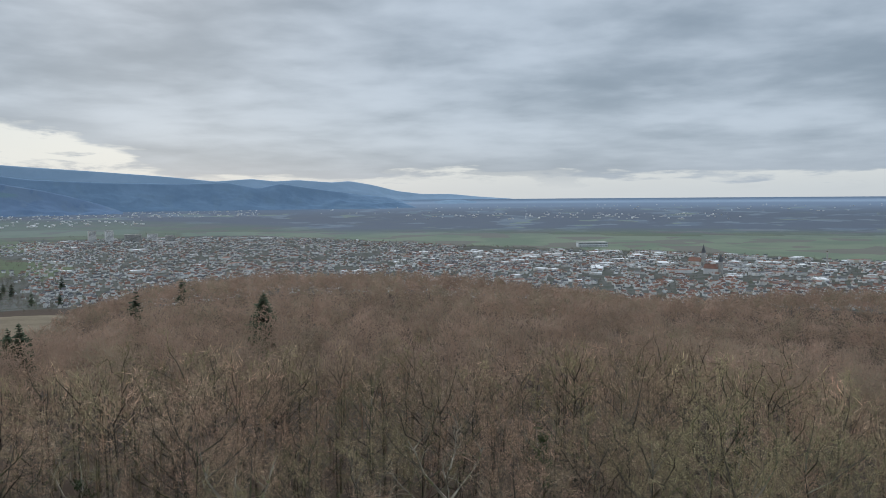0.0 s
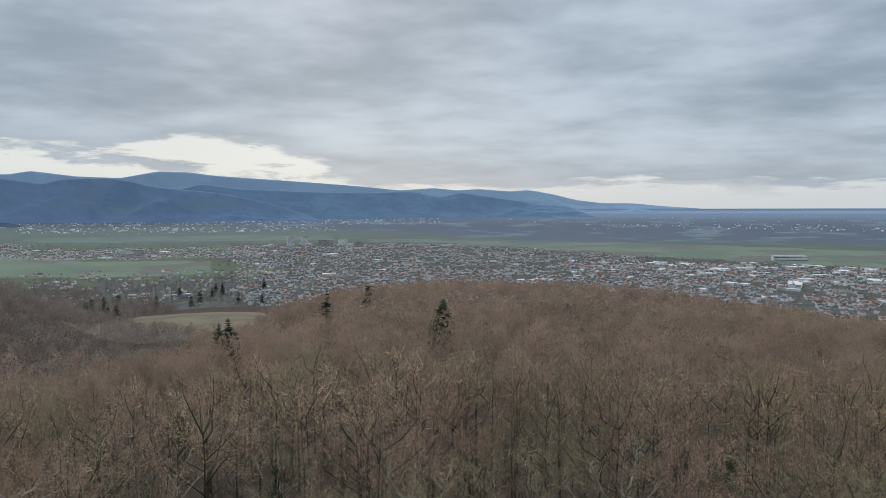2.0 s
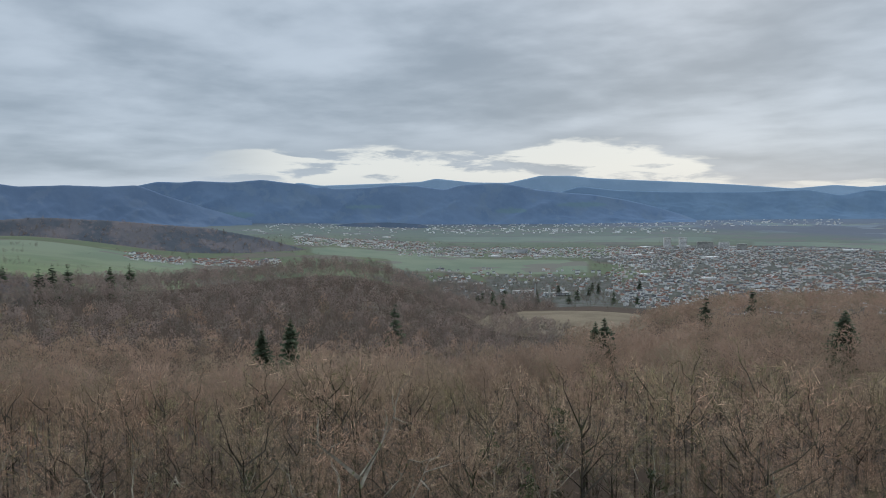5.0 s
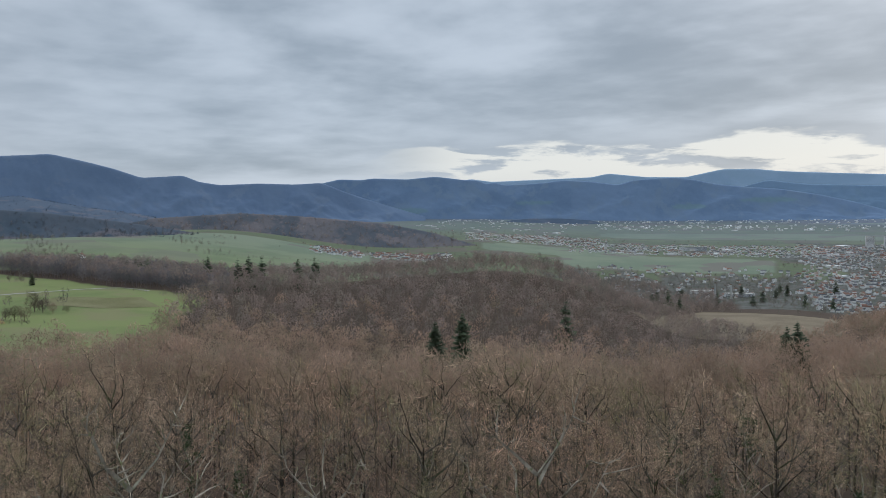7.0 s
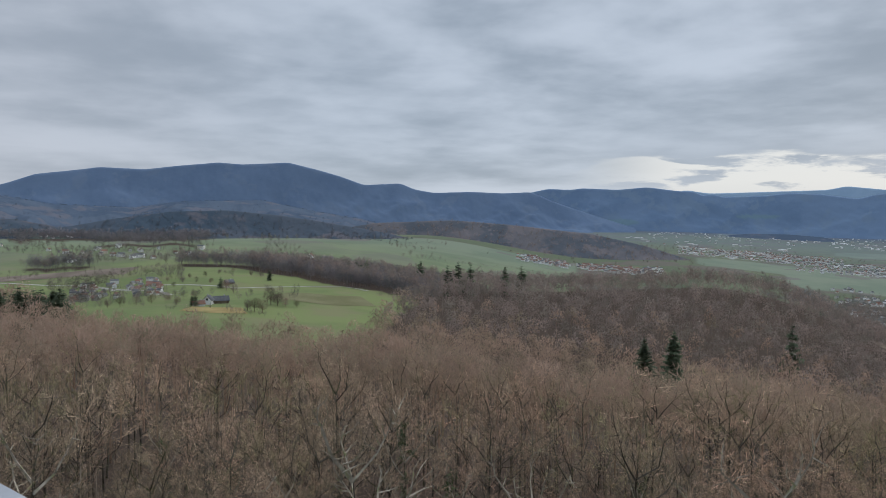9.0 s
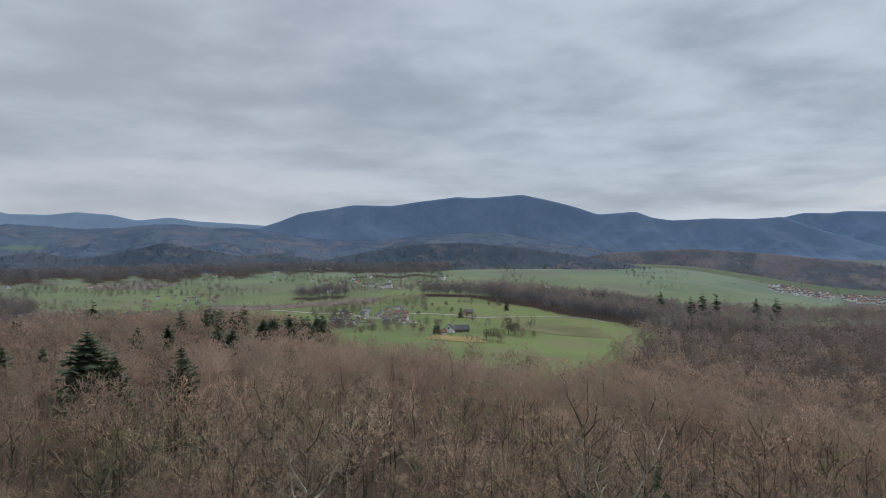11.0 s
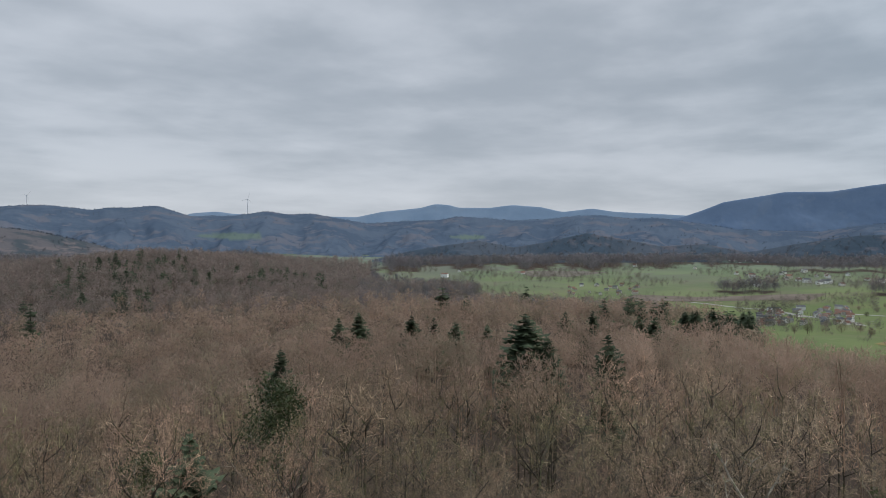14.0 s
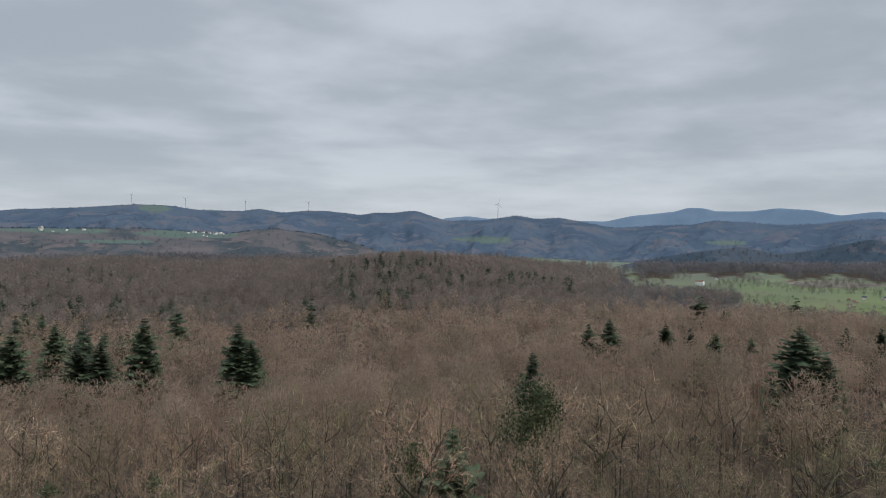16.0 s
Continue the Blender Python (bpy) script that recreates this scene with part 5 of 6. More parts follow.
# ---- houses ----
def house_shape(w, d, h, rise):
    """Walls with gables, and a roof that stands over them: corners, triangles and materials (0 walls, 1 roof)."""
    a, b, e = w / 2, d / 2, 0.45
    lo = h - rise * e / b
    v = [(-a, -b, 0), (a, -b, 0), (a, b, 0), (-a, b, 0), (-a, -b, h), (a, -b, h), (a, b, h), (-a, b, h), (-a, 0, h + rise), (a, 0, h + rise)]
    v += [(-a - e, -b - e, lo), (a + e, -b - e, lo), (a + e, 0, h + rise + 0.2), (-a - e, 0, h + rise + 0.2), (a + e, b + e, lo), (-a - e, b + e, lo)]
    t = [(0, 1, 5), (0, 5, 4), (1, 2, 6), (1, 6, 5), (2, 3, 7), (2, 7, 6), (3, 0, 4), (3, 4, 7), (5, 6, 9), (7, 4, 8), (10, 11, 12), (10, 12, 13), (13, 12, 14), (13, 14, 15)]
    return np.array(v, float), np.array(t), np.array([0] * 10 + [1] * 4)


def hall_shape(w, d, h):
    """A flat-roofed hall with a parapet."""
    bm = box(bmesh.new(), -w / 2, w / 2, -d / 2, d / 2, 0, h)
    box(bm, -w / 2 + 0.6, w / 2 - 0.6, -d / 2 + 0.6, d / 2 - 0.6, h, h + 0.02)
    bmesh.ops.triangulate(bm, faces=bm.faces)
    v = np.array([p.co[:] for p in bm.verts])
    bm.verts.index_update()
    t = np.array([[q.index for q in f.verts] for f in bm.faces])
    m = np.array([1 if f.calc_center_median().z > h - 0.01 else 0 for f in bm.faces])
    bm.free()
    return v, t, m


HOUSES = [house_shape(w, d, h, rise) for w, d, h, rise in ((11, 9, 6.0, 3.6), (13, 9.5, 6.6, 3.8), (10, 10, 5.8, 3.6), (16, 10, 7.2, 3.6), (12, 8.5, 5.0, 3.6), (19, 11, 9.5, 3.4))]
HALLS = [hall_shape(w, d, h) for w, d, h in ((46, 24, 8), (70, 32, 9), (32, 20, 7), (24, 14, 10))]
LOOKS = ((PLASTER, ROOF_RED), (PLASTER, ROOF_GREY), (OLD_PLASTER, ROOF_RED), (OLD_PLASTER, ROOF_GREY))


def raise_building(heap, shape, az, r, turn, size, look_at):
    v, t, m = shape
    x, y, z = (float(q) for q in settle(az, r, ground(az, r)))
    s = size * float(squash(r)) / r
    c, n = math.cos(turn), math.sin(turn)
    p = np.stack((v[:, 0] * c - v[:, 1] * n, v[:, 0] * n + v[:, 1] * c, v[:, 2]), -1) * s + (x, y, z - 0.3 * s)
    heap.add(p, t, np.where(m == 0, 0, look_at))


house_parts = {}


def house_thing(k, look_k, az, r, turn, size, label, group, spot=None):
    """A house of its own, with walls, roof and chimney."""
    if (k, look_k) not in house_parts:
        v, t, m = HOUSES[k]
        bm = bmesh.new()
        top = v[8, 2]
        box(bm, v[1, 0] * 0.3, v[1, 0] * 0.3 + 0.7, 0.5, 1.1, top - 1.2, top + 1.0)
        chimney = bpy.data.meshes.new("chimney")
        bm.to_mesh(chimney)
        bm.free()
        chimney.materials.append(CONCRETE)
        house_parts[k, look_k] = (mesh_of("wall", v[:10], t[m == 0], [LOOKS[look_k][0]]), mesh_of("roof", v[10:], t[m == 1] - 10, [LOOKS[look_k][1]]), chimney)
    ob = tagged(new("house"), label, "house", group)
    for name, me in zip(("wall", "roof", "chimney"), house_parts[k, look_k]):
        p = new(name, me)
        p.parent = ob
    x, y, z = spot or (float(q) for q in settle(az, r, ground(az, r)))
    ob.matrix_basis = pose(x, y, z - 0.3, 0, 0, math.degrees(turn)) @ Matrix.Scale(size * (1 if spot else float(squash(r)) / r), 4)
    return ob


def on_slope(backdrop, az, el):
    """The place on a backdrop's slope that lies at a bearing and an elevation."""
    co = np.zeros(len(backdrop.data.vertices) * 3, np.float32)
    backdrop.data.vertices.foreach_get("co", co)
    co = co.reshape(-1, 44, 3)[:, :37].reshape(-1, 3)
    a = np.degrees(np.arctan2(-co[:, 0], co[:, 1]))
    e = np.degrees(np.arctan2(co[:, 2] - EYE, np.hypot(co[:, 0], co[:, 1])))
    return tuple(float(q) for q in co[np.argmin((a - az) ** 2 + (e - el) ** 2)])


RED_LABEL, GREY_LABEL = "pale plastered house with a red-brown tiled roof", "pale plastered house with a grey pitched roof"
town = Heap()
lone = 0
g = np.random.RandomState(23)
# bearings, distances, spacing, share built on, share of halls, share of red roofs, places of their own
SETTLEMENTS = (
    (-33, -12, 1120, 1500, 15, 0.72, 0.015, 0.75, "old town"),
    (-33, 4, 1500, 2150, 19, 0.62, 0.2, 0.5, ""),
    (-12, 30, 1130, 1900, 16, 0.62, 0.015, 0.5, ""),
    (-2, 30, 1900, 3150, 19, 0.58, 0.02, 0.4, ""),
    (28, 45, 1250, 1950, 24, 0.3, 0.02, 0.4, ""),
    (24, 46, 2380, 3050, 21, 0.5, 0.03, 0.4, ""),
    (43, 54, 2700, 3500, 21, 0.6, 0.06, 0.6, ""),
    (55.0, 66.0, 1700, 1930, 12.5, 0.95, 0.0, 0.6, ""),
    (45, 58, 3600, 5200, 75, 0.22, 0.5, 0.3, ""),
    (92.6, 98.6, 650, 775, 7.4, 0.95, 0.0, 0.5, "village"),
    (105.5, 112, 965, 1070, 17, 0.7, 0.0, 0.6, "hamlet"),
    (88, 122, 1100, 1900, 60, 0.10, 0.0, 0.6, ""),
    (89.5, 100, 1060, 1350, 26, 0.32, 0.0, 0.6, ""),
    (66, 74, 960, 1060, 60, 0.35, 0.0, 0.6, ""),
)
for a0, a1, r0, r1, step, fill, halls, red, group in SETTLEMENTS:
    small = 1.0 if r0 < 1050 else 0.74
    az, r = spots(r0, r1, step * (small if step < 50 else 1), int(a0 * 7 + r0) % 9999, a0, a1, 0.3)
    wooded = is_forest(az, r)
    for i in range(len(az)):
        if a0 < 31 and a1 > -30 and r[i] > town_edge(az[i]) and r0 < 2300 and a0 < 0:
            continue
        rim = min(1.0, (az[i] - a0 + 0.3) / 2.2, (a1 - az[i] + 0.3) / 2.2, (r[i] - r0 + 30) / 70, (r1 - r[i] + 30) / 110) if a1 - a0 > 8 else 1.0
        if g.rand() > rim * fill * (0.72 + 1.3 * noise.noise(Vector((az[i] * 0.9, r[i] / 130, 1.0)))) or wooded[i]:
            continue
        turn = radians(az[i]) * 0.5 + g.choice((0, 1.57)) + g.normal(0, 0.2) + 2 * noise.noise(Vector((az[i] * 0.3, r[i] / 300, 7.0)))
        if g.rand() < halls and r[i] > 1350:
            raise_building(town, HALLS[g.randint(0, 4)], az[i], r[i], turn, g.uniform(0.5, 1.0) * 0.75, 1 + g.choice((2, 2, 1, 0)))
            continue
        k, look_k = int(g.randint(0, 6)), 0 if g.rand() < red else 1
        if group and (lone < 150 or (r0 < 1050 and lone < 290)):
            lone += 1
            house_thing(k, look_k + (2 if r0 < 1050 and g.rand() < 0.8 else 0), az[i], r[i], turn, g.uniform(0.85, 1.1) * (0.38 if r[i] < 1050 else 0.5), RED_LABEL if look_k == 0 else GREY_LABEL, "houses of the " + group)
        else:
            raise_building(town, HOUSES[k], az[i], r[i], turn, g.uniform(0.6, 0.85) * small, 1 + look_k)
# hamlets on the slopes of the ridges
for backdrop, a0, a1, e0, e1, count, size in ((RIDGE, 156.8, 159.6, 0.30, 0.62, 13, 0.62), (RIDGE, 165.5, 169.5, 0.5, 0.66, 6, 0.6), (FOOTHILLS, 121.0, 123.0, -1.3, -1.0, 5, 0.55), (FRONT_HILLS, 97.5, 101, -1.9, -1.5, 6, 0.6)):
    for n in range(count):
        look_k = int(g.randint(0, 2))
        house_thing(int(g.randint(0, 6)), look_k, 0, 1, g.uniform(0, 3), size * g.uniform(0.8, 1.2), RED_LABEL if look_k == 0 else GREY_LABEL, "houses of the hill hamlets",
                    on_slope(backdrop, g.uniform(a0, a1), g.uniform(e0, e1)))
# pale dots of villages far out on the plain
for a0, a1, r0, r1, count in ((14, 42, 6500, 9500, 420), (-22, 3, 5000, 6500, 120), (22, 44, 4700, 6000, 180), (-33, 10, 7000, 12000, 110), (42, 56, 5200, 7500, 120)):
    for _ in range(count):
        az, r = g.uniform(a0, a1), g.uniform(r0, r1)
        raise_building(town, HALLS[2] if g.rand() < 0.4 else HOUSES[3], az, r, g.uniform(0, 3), g.uniform(0.4, 0.9), 3)
town.make("town", [PLASTER, ROOF_RED, ROOF_GREY, HALL_WHITE], "pale houses and halls with red and grey roofs", "town")


def block(name, az, r, w, d, h, floors, bays, mat, label, category):
    """A tall flat-roofed building with rows of windows set into its fronts."""
    ob = tagged(new(name), label, category)
    part("wall", box(bmesh.new(), -w / 2, w / 2, -d / 2, d / 2, 0, h), mat, ob)
    part("roof", box(bmesh.new(), -w / 2 - 0.3, w / 2 + 0.3, -d / 2 - 0.3, d / 2 + 0.3, h, h + 0.8), CONCRETE, ob)
    for f in range(floors):
        z = (f + 0.35) * h / floors
        for side in (-1, 1):
            part("window_band", box(bmesh.new(), -w / 2 + 0.8, w / 2 - 0.8, side * (d / 2 + 0.02) - 0.03, side * (d / 2 + 0.02) + 0.03, z, z + h / floors * 0.3), GLASS_DARK, ob)
    x, y, z = (float(q) for q in settle(az, r, ground(az, r)))
    ob.matrix_basis = pose(x, y, z - 0.5, 0, 0, az + 12) @ Matrix.Scale(float(squash(r)) / r, 4)
    return ob


block("tower_block", 25.55, 3000, 26, 16, 42, 13, 4, PLASTER, "tall grey residential tower block in the town", "tower block")
block("tower_block", 24.45, 3000, 28, 16, 42, 13, 4, PLASTER, "tall pale residential tower block in the town", "tower block")
block("apartment_block", 22.9, 3000, 60, 14, 26, 8, 5, CONCRETE, "long beige apartment block in the town", "apartment block")
block("apartment_block", 21.6, 2950, 36, 14, 28, 8, 5, PLASTER, "beige apartment block in the town", "apartment block")
block("apartment_block", 20.4, 2900, 34, 14, 24, 7, 5, CONCRETE, "beige apartment block in the town", "apartment block")
block("factory_hall", -11.4, 2330, 90, 40, 14, 2, 5, HALL_WHITE, "long white factory hall at the town's edge", "factory")
block("apartment_block", 36.9, 2700, 90, 14, 14, 4, 5, HALL_WHITE, "long white apartment block by the fields", "apartment block")
block("school", 33.8, 1330, 44, 14, 6, 2, 5, HALL_WHITE, "low white building among park trees", "building")
block("school", 36.4, 1380, 34, 14, 6, 2, 5, PLASTER, "low pale building among park trees", "building")


def church(az, r, h, label):
    """A church: nave with a pitched roof, square tower and pointed spire."""
    ob = tagged(new("church"), label, "church")
    part("nave", box(bmesh.new(), 3.5, 32, -7, 7, 0, 12), PLASTER, ob)
    roof = part("roof", gable(bmesh.new(), 28.5, 14, 12, 8), ROOF_RED, ob)
    roof.matrix_basis = pose(17.75, 0, 0)
    part("bell_tower", box(bmesh.new(), -3.5, 3.5, -3.5, 3.5, 0, h * 0.62), CONCRETE, ob)
    bm = bmesh.new()
    base = [bm.verts.new((x * 3.8, y * 3.8, h * 0.62)) for x, y in ((-1, -1), (1, -1), (1, 1), (-1, 1))]
    tip = bm.verts.new((0, 0, h))
    for i in range(4):
        bm.faces.new((base[i], base[(i + 1) % 4], tip))
    bm.faces.new(base[::-1])
    part("spire", bm, ROOF_GREY, ob)
    x, y, z = (float(q) for q in settle(az, r, ground(az, r)))
    ob.matrix_basis = pose(x, y, z - 0.5, 0, 0, az + 160)


church(-19.5, 1720, 50, "old church with a pale square tower and grey spire")
church(-20.7, 1560, 42, "church with a white tower and dark pointed spire")


def chimney_stack(az, r, h):
    ob = tagged(new("factory_chimney"), "tall pale factory chimney in the town", "chimney")
    v, t = prisms(np.array(((0, 0, 0.0),)), np.array(((0, 0, h),)), np.array((2.2,)), np.array((1.4,)), 12)
    p = new("shaft", mesh_of("shaft", v, t, [CONCRETE], smooth=True))
    p.parent = ob
    v, t = prisms(np.array(((0, 0, h),)), np.array(((0, 0, h + 1.2),)), np.array((1.7,)), np.array((1.7,)), 12)
    p = new("rim", mesh_of("rim", v, t, [TIMBER], smooth=True))
    p.parent = ob
    x, y, z = (float(q) for q in settle(az, r, ground(az, r)))
    ob.matrix_basis = pose(x, y, z - 0.5)


chimney_stack(-27.6, 1700, 40)
chimney_stack(35.4, 1300, 26)
chimney_stack(34.3, 1290, 24)


# ---- the farm on the meadow ----
def farmhouse(az, r, turn, w, d, h, rise, roof_mat, wall_mat, label):
    """A farm building with walls, roof, windows with frames, a door and a chimney."""
    ob = tagged(new("farmhouse"), label, "farmhouse", "buildings of the farm")
    bm = bmesh.new()
    v, t, m = house_shape(w, d, h, rise)
    vs = [bm.verts.new(p) for p in v[:10]]
    for f in ((0, 1, 5, 4), (2, 3, 7, 6), (1, 2, 6, 9, 5), (3, 0, 4, 8, 7)):
        bm.faces.new([vs[i] for i in f])
    part("wall", bm, wall_mat, ob)
    part("roof", gable(bmesh.new(), w, d, h, rise), roof_mat, ob)
    part("chimney", box(bmesh.new(), w * 0.2, w * 0.2 + 0.8, 0.6, 1.2, h + rise - 1.5, h + rise + 1.0), CONCRETE, ob)
    for floor in range(int(h // 2.7)):
        for side in (-1, 1):
            n = max(2, int(w // 3.5))
            for k in range(n):
                x = -w / 2 + (k + 0.5) * w / n
                if floor == 0 and k == 0:
                    part("door", box(bmesh.new(), x - 0.6, x + 0.6, side * d / 2 - 0.05, side * d / 2 + 0.05, 0.3, 2.4), TIMBER, ob)
                    continue
                win = part("window", box(bmesh.new(), x - 0.55, x + 0.55, side * d / 2 - 0.04, side * d / 2 + 0.04, 1.2 + 2.7 * floor, 2.6 + 2.7 * floor), TIMBER, ob)
                part("pane", box(bmesh.new(), x - 0.45, x + 0.45, side * d / 2 - 0.06, side * d / 2 + 0.06, 1.3 + 2.7 * floor, 2.5 + 2.7 * floor), GLASS_DARK, win)
    for side in (-1, 1):
        win = part("window", box(bmesh.new(), side * w / 2 - 0.04, side * w / 2 + 0.04, -0.7, 0.7, h - 0.2, h + 1.3), TIMBER, ob)
        part("pane", box(bmesh.new(), side * w / 2 - 0.06, side * w / 2 + 0.06, -0.6, 0.6, h - 0.1, h + 1.2), GLASS_DARK, win)
    x, y = way(az)
    ob.matrix_basis = pose(x * r, y * r, float(ground(az, r)) - 0.3, 0, 0, az + turn)


farmhouse(89.4, 560, 75, 7.4, 6.2, 3.5, 3.1, ROOF_GREY, PLASTER, "white gabled farmhouse with a dark roof on the meadow")
farmhouse(88.5, 566, 10, 10.5, 6.2, 2.6, 2.9, ROOF_GREY, TIMBER, "dark-roofed timber barn beside the farmhouse")
farmhouse(90.1, 548, 8, 8.1, 5.0, 2.0, 2.0, ROOF_RED, PLASTER, "low farm building with a faded red roof")
farmhouse(87.9, 690, 20, 7.4, 5.0, 2.1, 2.1, ROOF_GREY, TIMBER, "small dark barn above the farm")
farmhouse(81.9, 1130, 80, 13.6, 10.2, 7.6, 4.2, ROOF_RED, PLASTER, "tall white country house with a red roof")
farmhouse(80.6, 1135, 5, 15.3, 9.3, 5.1, 3.4, ROOF_GREY, PLASTER, "white country house on the green slope")
farmhouse(85.3, 1120, 4, 44.2, 10.2, 3.1, 3.4, ROOF_RED, PLASTER, "long low stable with a red roof")


# ---- wind turbines on the foothills ----
def wind_turbine(az, crest, tall, blade, spin):
    """A turbine: tapered mast, nacelle, hub and three slender blades."""
    d = 3610
    ob = tagged(new("wind_turbine"), "white three-bladed wind turbine on a wooded ridge", "wind turbine", "wind turbines on the ridge")
    v, t = prisms(np.array(((0, 0, -12.0),)), np.array(((0, 0, tall),)), np.array((2.4,)), np.array((1.5,)), 10)
    p = new("mast", mesh_of("mast", v, t, [HALL_WHITE], smooth=True))
    p.parent = ob
    part("nacelle", box(bmesh.new(), -1.8, 1.8, -2.5, 6, tall - 1.6, tall + 2), HALL_WHITE, ob)
    v, t = prisms(np.array(((0, -2.5, tall + 0.2),)), np.array(((0, -5.0, tall + 0.2),)), np.array((1.7,)), np.array((0.6,)), 10)
    p = new("hub", mesh_of("hub", v, t, [HALL_WHITE], smooth=True))
    p.parent = ob
    for k in range(3):
        a = spin + k * 2 * math.pi / 3
        u, w = np.array((math.sin(a), 0, math.cos(a))), np.array((math.cos(a), 0, -math.sin(a)))
        c = np.array((0, -3.8, tall + 0.2))
        bm = bmesh.new()
        ring = []
        for f, chord in ((0.02, 0.9), (0.18, 1.9), (0.6, 1.2), (1.0, 0.35)):
            ring.append([bm.verts.new(c + u * blade * f + w * chord * q + np.array((0, e, 0))) for q, e in ((-0.5, 0), (0, 0.35 * chord), (0.9, 0), (0, -0.2 * chord))])
        for r0, r1 in zip(ring, ring[1:]):
            for i in range(4):
                bm.faces.new((r0[i], r0[(i + 1) % 4], r1[(i + 1) % 4], r1[i]))
        bm.faces.new(ring[-1])
        bm.faces.new(ring[0][::-1])
        part("blade", bm, HALL_WHITE, ob)
    x, y = way(az)
    ob.matrix_basis = pose(x * d, y * d, EYE + d * math.tan(radians(crest)), 0, 0, az + 20)


wind_turbine(136.25, 1.78, 78, 34, 0.25)
wind_turbine(150.85, 2.2, 48, 24, 0.7)
wind_turbine(155.5, 2.3, 40, 20, 0.1)
wind_turbine(159.75, 2.3, 46, 22, 0.9)
wind_turbine(163.4, 2.45, 48, 24, 0.5)


# ---- the look-out tower under the camera ----
def look_out_tower():
    ob = tagged(new("lookout_tower"), "hexagonal look-out platform with a pale zinc-covered parapet", "tower")
    cx, cy = TOWER
    corner = [math.radians(153.9 + 60 * k) for k in range(6)]

    def at(rad, k, z):
        return (cx + rad * math.cos(corner[k % 6]), cy + rad * math.sin(corner[k % 6]), z)

    for k in range(6):
        wall = bmesh.new()
        quad = [at(5.05, k, 43.4), at(5.05, k + 1, 43.4), at(4.80, k + 1, 43.4), at(4.80, k, 43.4)]
        top = [(x, y, 44.045) for x, y, z in quad]
        v = [wall.verts.new(p) for p in quad + top]
        for f in ((0, 1, 2, 3), (7, 6, 5, 4), (0, 4, 5, 1), (1, 5, 6, 2), (2, 6, 7, 3), (3, 7, 4, 0)):
            wall.faces.new([v[i] for i in f])
        part("parapet", wall, CONCRETE, ob)
        cap = bmesh.new()
        ring = [at(5.2, k, 44.05), at(5.2, k + 1, 44.05), at(4.62, k + 1, 44.05), at(4.62, k, 44.05)]
        v = [cap.verts.new((x, y, z + up)) for up in (0, 0.04) for x, y, z in ring]
        for f in ((0, 1, 2, 3), (7, 6, 5, 4), (0, 4, 5, 1), (1, 5, 6, 2), (2, 6, 7, 3), (3, 7, 4, 0)):
            cap.faces.new([v[i] for i in f])
        bmesh.ops.recalc_face_normals(cap, faces=cap.faces)
        part("coping", cap, ZINC, ob, "pale zinc coping sheet")
        leg = prisms(np.array((at(4.3, k, -1.0),)), np.array((at(4.3, k, 43.2),)), np.array((0.22,)), np.array((0.22,)), 10)
        p = new("leg", mesh_of("leg", *leg, [ZINC], smooth=True))
        p.parent = ob
    # the raised corner: two zinc sheets that meet in an open mitre, on a low pier
    tip, inner = Vector(at(5.2, 0, 0)), Vector(at(4.55, 0, 0))
    for turn in (1, -1):
        along = (Vector(at(5.2, turn % 6, 0)) - tip).normalized()
        u = along * 0.013
        pts = [tip + u, tip + along * 1.55, inner + along * (1.55 - (inner - tip).dot(along)), inner + u]
        for name, z0, z1, shrink, mat in (("pier", 44.0, 44.47, 0.06, CONCRETE), ("coping", 44.478, 44.515, 0.0, ZINC)):
            bm = bmesh.new()
            mid = sum(pts, Vector()) / 4
            flat = [p + (mid - p) * shrink for p in pts]
            low = [bm.verts.new((p.x, p.y, z0)) for p in flat]
            high = [bm.verts.new((p.x, p.y, z1 + (0.006 if i > 1 else 0))) for i, p in enumerate(flat)]
            bm.faces.new(low)
            bm.faces.new(high[::-1])
            for i in range(4):
                bm.faces.new((low[(i + 1) % 4], low[i], high[i], high[(i + 1) % 4]))
            bmesh.ops.recalc_face_normals(bm, faces=bm.faces)
            bmesh.ops.bevel(bm, geom=bm.edges[:], offset=0.003, segments=1, affect="EDGES")
            part(name, bm, mat, ob, "pale zinc coping sheet" if name == "coping" else "")
    joint = bmesh.new()
    run = (inner - tip).normalized()
    side = Vector((-run.y, run.x, 0)) * 0.02
    box_pts = [tip + run * 0.012 + side, tip + run * 0.012 - side, inner - side, inner + side]
    v = [joint.verts.new((p.x, p.y, z)) for z in (44.45, 44.470) for p in box_pts]
    for q in ((3, 2, 1, 0), (4, 5, 6, 7), (0, 1, 5, 4), (1, 2, 6, 5), (2, 3, 7, 6), (3, 0, 4, 7)):
        joint.faces.new([v[i] for i in q])
    part("joint", joint, JOINT, ob, "dark open joint")
    cap = bmesh.new()
    other = (Vector(at(5.2, 1, 0)) - tip).normalized()
    pts = [tip - run * 0.006, tip + other * 0.055, tip + other * 0.062 + run * 0.018, tip + run * 0.03]
    v = [cap.verts.new((p.x, p.y, z)) for z in (44.510, 44.519) for p in pts]
    for q in ((3, 2, 1, 0), (4, 5, 6, 7), (0, 1, 5, 4), (1, 2, 6, 5), (2, 3, 7, 6), (3, 0, 4, 7)):
        cap.faces.new([v[i] for i in q])
    bmesh.ops.recalc_face_normals(cap, faces=cap.faces)
    bmesh.ops.bevel(cap, geom=cap.edges[:], offset=0.002, segments=1, affect="EDGES")
    part("corner_cap", cap, ZINC, ob, "small folded zinc cap on the corner")
    slab = bmesh.new()
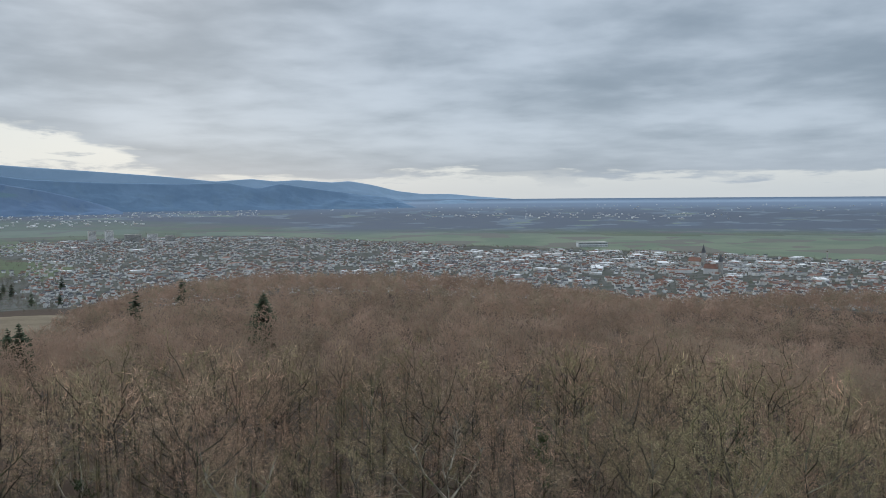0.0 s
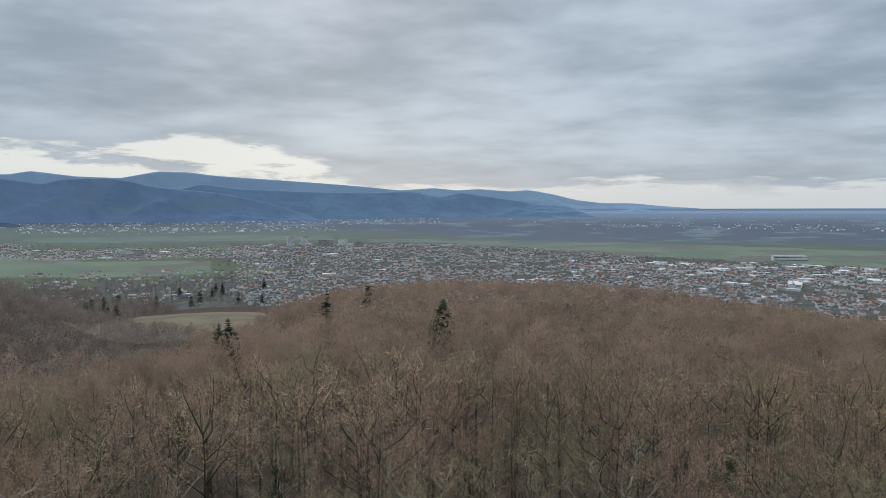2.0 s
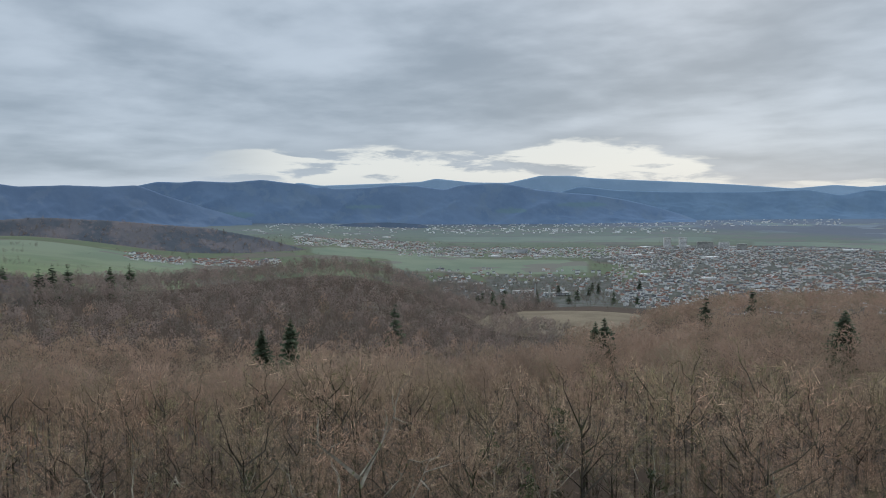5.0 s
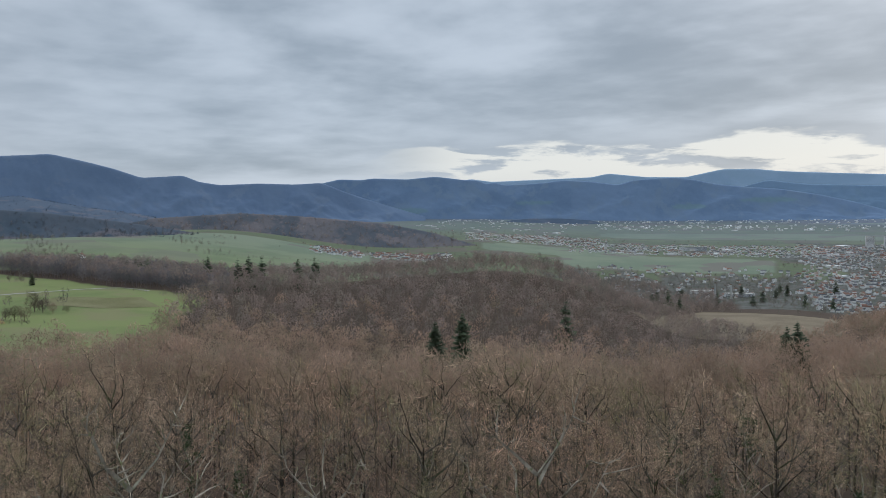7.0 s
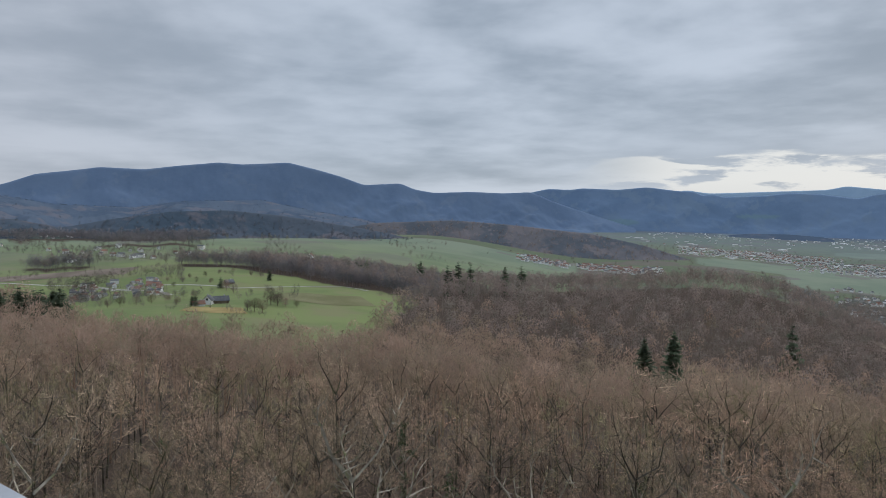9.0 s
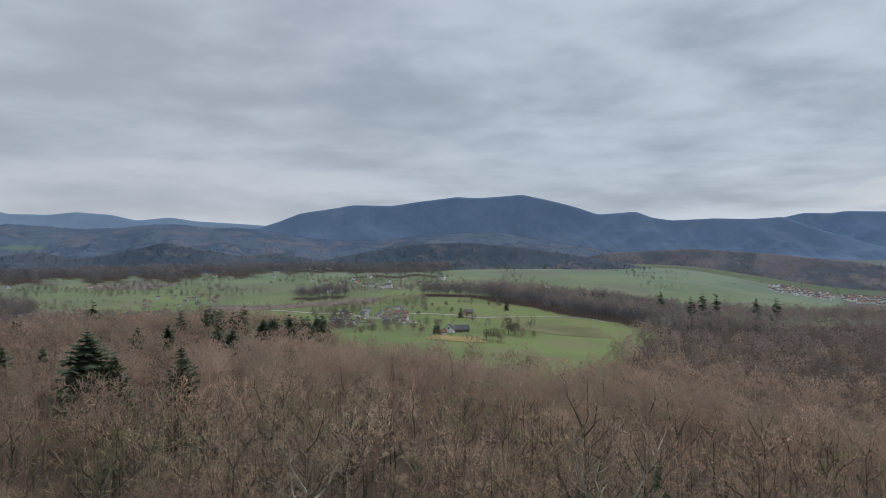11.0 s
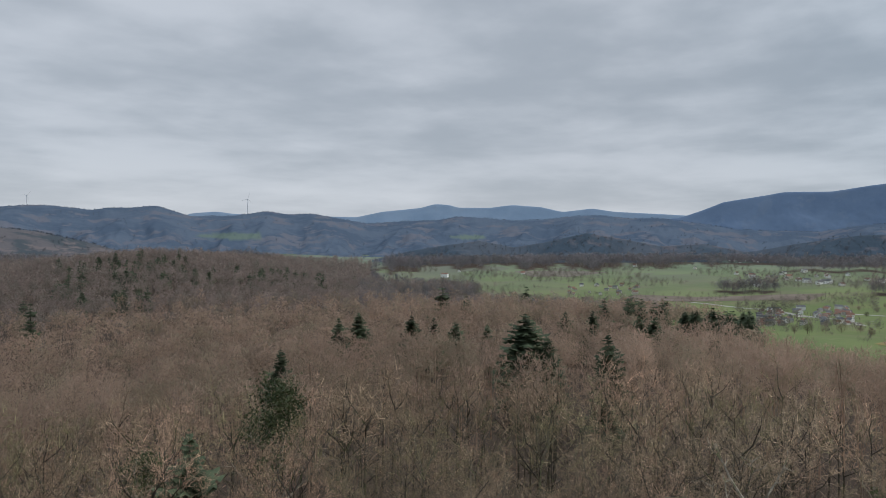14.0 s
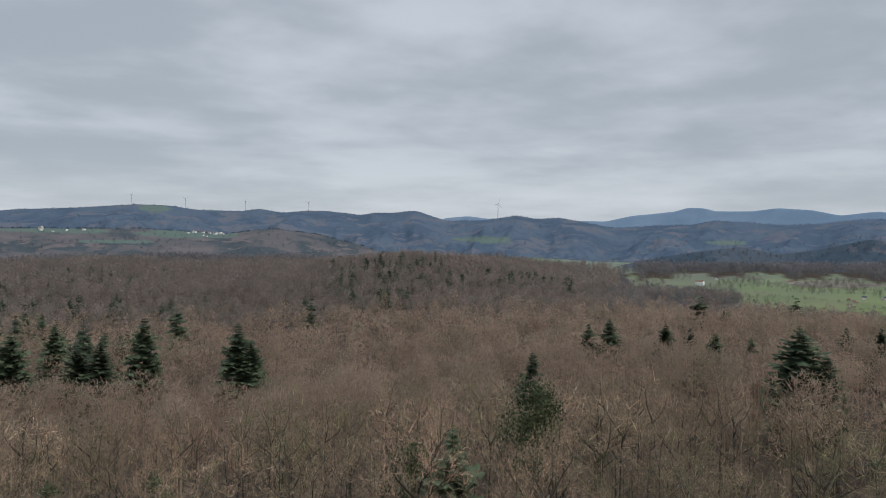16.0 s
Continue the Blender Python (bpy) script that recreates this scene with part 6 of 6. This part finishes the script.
    v0 = [slab.verts.new(at(5.04, k, 43.2)) for k in range(6)]
    v1 = [slab.verts.new(at(5.04, k, 43.4)) for k in range(6)]
    slab.faces.new(v0[::-1])
    slab.faces.new(v1)
    for k in range(6):
        slab.faces.new((v0[k], v0[(k + 1) % 6], v1[(k + 1) % 6], v1[k]))
    part("platform", slab, CONCRETE, ob)


look_out_tower()


# ---- details of the meadows ----
def ribbon(name, line, width, mat, label, category, lift=0.25):
    """A strip of track or field that follows the ground along bearings and distances."""
    pts = []
    for (a0, r0), (a1, r1) in zip(line, line[1:]):
        for f in np.linspace(0, 1, 14, endpoint=False):
            pts.append((a0 + (a1 - a0) * f, r0 + (r1 - r0) * f))
    pts.append(line[-1])
    xy = np.array([(way(a)[0] * r, way(a)[1] * r) for a, r in pts])
    run = unit(np.gradient(xy, axis=0))
    side = np.stack((-run[:, 1], run[:, 0]), -1) * width / 2
    rows = 2 + int(width / 14)
    edge = np.stack([xy + side * f for f in np.linspace(-1, 1, rows)], 1).reshape(-1, 2)
    az, r = np.degrees(np.arctan2(-edge[:, 0], edge[:, 1])), np.hypot(edge[:, 0], edge[:, 1])
    v = np.stack((edge[:, 0], edge[:, 1], ground(az, r) + lift), -1)
    i, j = np.meshgrid(np.arange(len(pts) - 1), np.arange(rows - 1), indexing="ij")
    n = (i * rows + j).reshape(-1, 1)
    tris = np.concatenate((n + (0, 1, rows + 1), n + (0, rows + 1, rows)))
    return tagged(new(name, mesh_of(name, v, tris, [mat])), label, category, kind="structure")


GRAVEL = surface("gravel", (0.30, 0.29, 0.25), (0.42, 0.40, 0.35), 0.1, 1.5, 0.95)
STUBBLE = surface("stubble", (0.26, 0.19, 0.075), (0.34, 0.26, 0.11), 0.05, 1.0, 0.95, third=(0.20, 0.19, 0.07))
TILLED = surface("tilled_soil", (0.15, 0.115, 0.09), (0.21, 0.165, 0.13), 0.03, 0.8, 0.95)
ribbon("farm_track", ((96.0, 728), (94.7, 724), (92.8, 733), (90, 690), (87.3, 666), (83.2, 676), (79.3, 690), (77.6, 660)), 4.0, GRAVEL, "pale gravel farm track across the meadow", "track")
ribbon("stubble_field", ((91.0, 530), (89.2, 524), (86.8, 527)), 26, STUBBLE, "straw-coloured stubble field on the slope", "field")
ribbon("rough_grass", ((84.5, 612), (80.5, 590), (77.5, 600)), 42, surface("rough_grass", (0.14, 0.135, 0.06), (0.18, 0.17, 0.085), 0.03, 1.0, 0.95), "strip of faded rough grass", "field", 0.2)
ribbon("ploughed_field", ((107.5, 930), (103, 905), (98, 905), (94.5, 890)), 66, TILLED, "brown ploughed field in the valley", "field")
ribbon("vineyard", ((110.2, 1270), (112.5, 1300), (115.3, 1285)), 130, surface("bare_vines", (0.17, 0.14, 0.115), (0.225, 0.19, 0.155), 0.03, 0.7, 0.95), "tan slope of bare vines above the hamlet", "field", 0.4)
ribbon("valley_road", ((103, 860), (98.5, 800), (96.2, 742), (93.4, 690), (92.0, 640)), 5, GRAVEL, "pale road through the village", "road")


def bush(az, r, size, seed, label, mat=None):
    """A leafless shrub or small tree with many stems."""
    ob = tagged(new("shrub"), label, "shrub", "shrubs on the meadow")
    v, t, lie = far_tree(900 + seed, 9.0, 3.8, 420, 0.07, 1.5, -0.8, 0.4, 5, 0.5, 0.46)
    me = mesh_of("branches", v, t, [mat or SHRUB_TWIGS])
    p = new("crown", me)
    p.parent = ob
    x, y = way(az)
    ob.matrix_basis = pose(x * r, y * r, float(ground(az, r)) - 0.2, 0, 0, seed * 40) @ Matrix.Scale(size, 4)


SHRUB = "bare grey-brown shrub on the meadow"
for k, (az, r, size) in enumerate(((86.1, 525, 1.3), (85.5, 522, 1.2), (86.6, 528, 1.0), (84.9, 560, 1.6), (84.4, 556, 1.3), (83.8, 552, 0.9), (83.0, 552, 0.7), (90.4, 620, 0.8), (87.6, 640, 1.1),
                                   (92.2, 600, 0.9), (93.3, 590, 1.0), (94.3, 585, 0.9), (95.4, 575, 1.1), (96.2, 570, 0.9), (91.6, 560, 0.8), (88.1, 655, 1.2), (89.2, 700, 0.7), (90.2, 720, 0.7),
                                   (91.2, 740, 0.6), (92.2, 752, 0.6), (90.7, 765, 0.6), (89.6, 770, 0.7), (88.6, 790, 0.6), (87.6, 800, 0.7), (91.8, 700, 0.6), (86.3, 760, 0.7), (85.6, 740, 0.8))):
    bush(az, r, size, k % 6, SHRUB)
for k, (az, r, h) in enumerate(((84.95, 715, 11), (90.3, 545, 9), (90.55, 548, 8), (88.5, 668, 10), (77.6, 800, 24), (78.4, 805, 22), (79.0, 800, 20))):
    conifer(az, r, float(ground(az, r)) + h, h * 0.4, h * 0.8, k)

ribbon("fallow_field", ((27.0, 880), (30.5, 880), (34.0, 900), (39.5, 950)), 250, surface("fallow", (0.155, 0.122, 0.08), (0.21, 0.168, 0.112), 0.02, 0.6, 0.95), "tan fallow field in the valley below the wood", "field", 0.4)
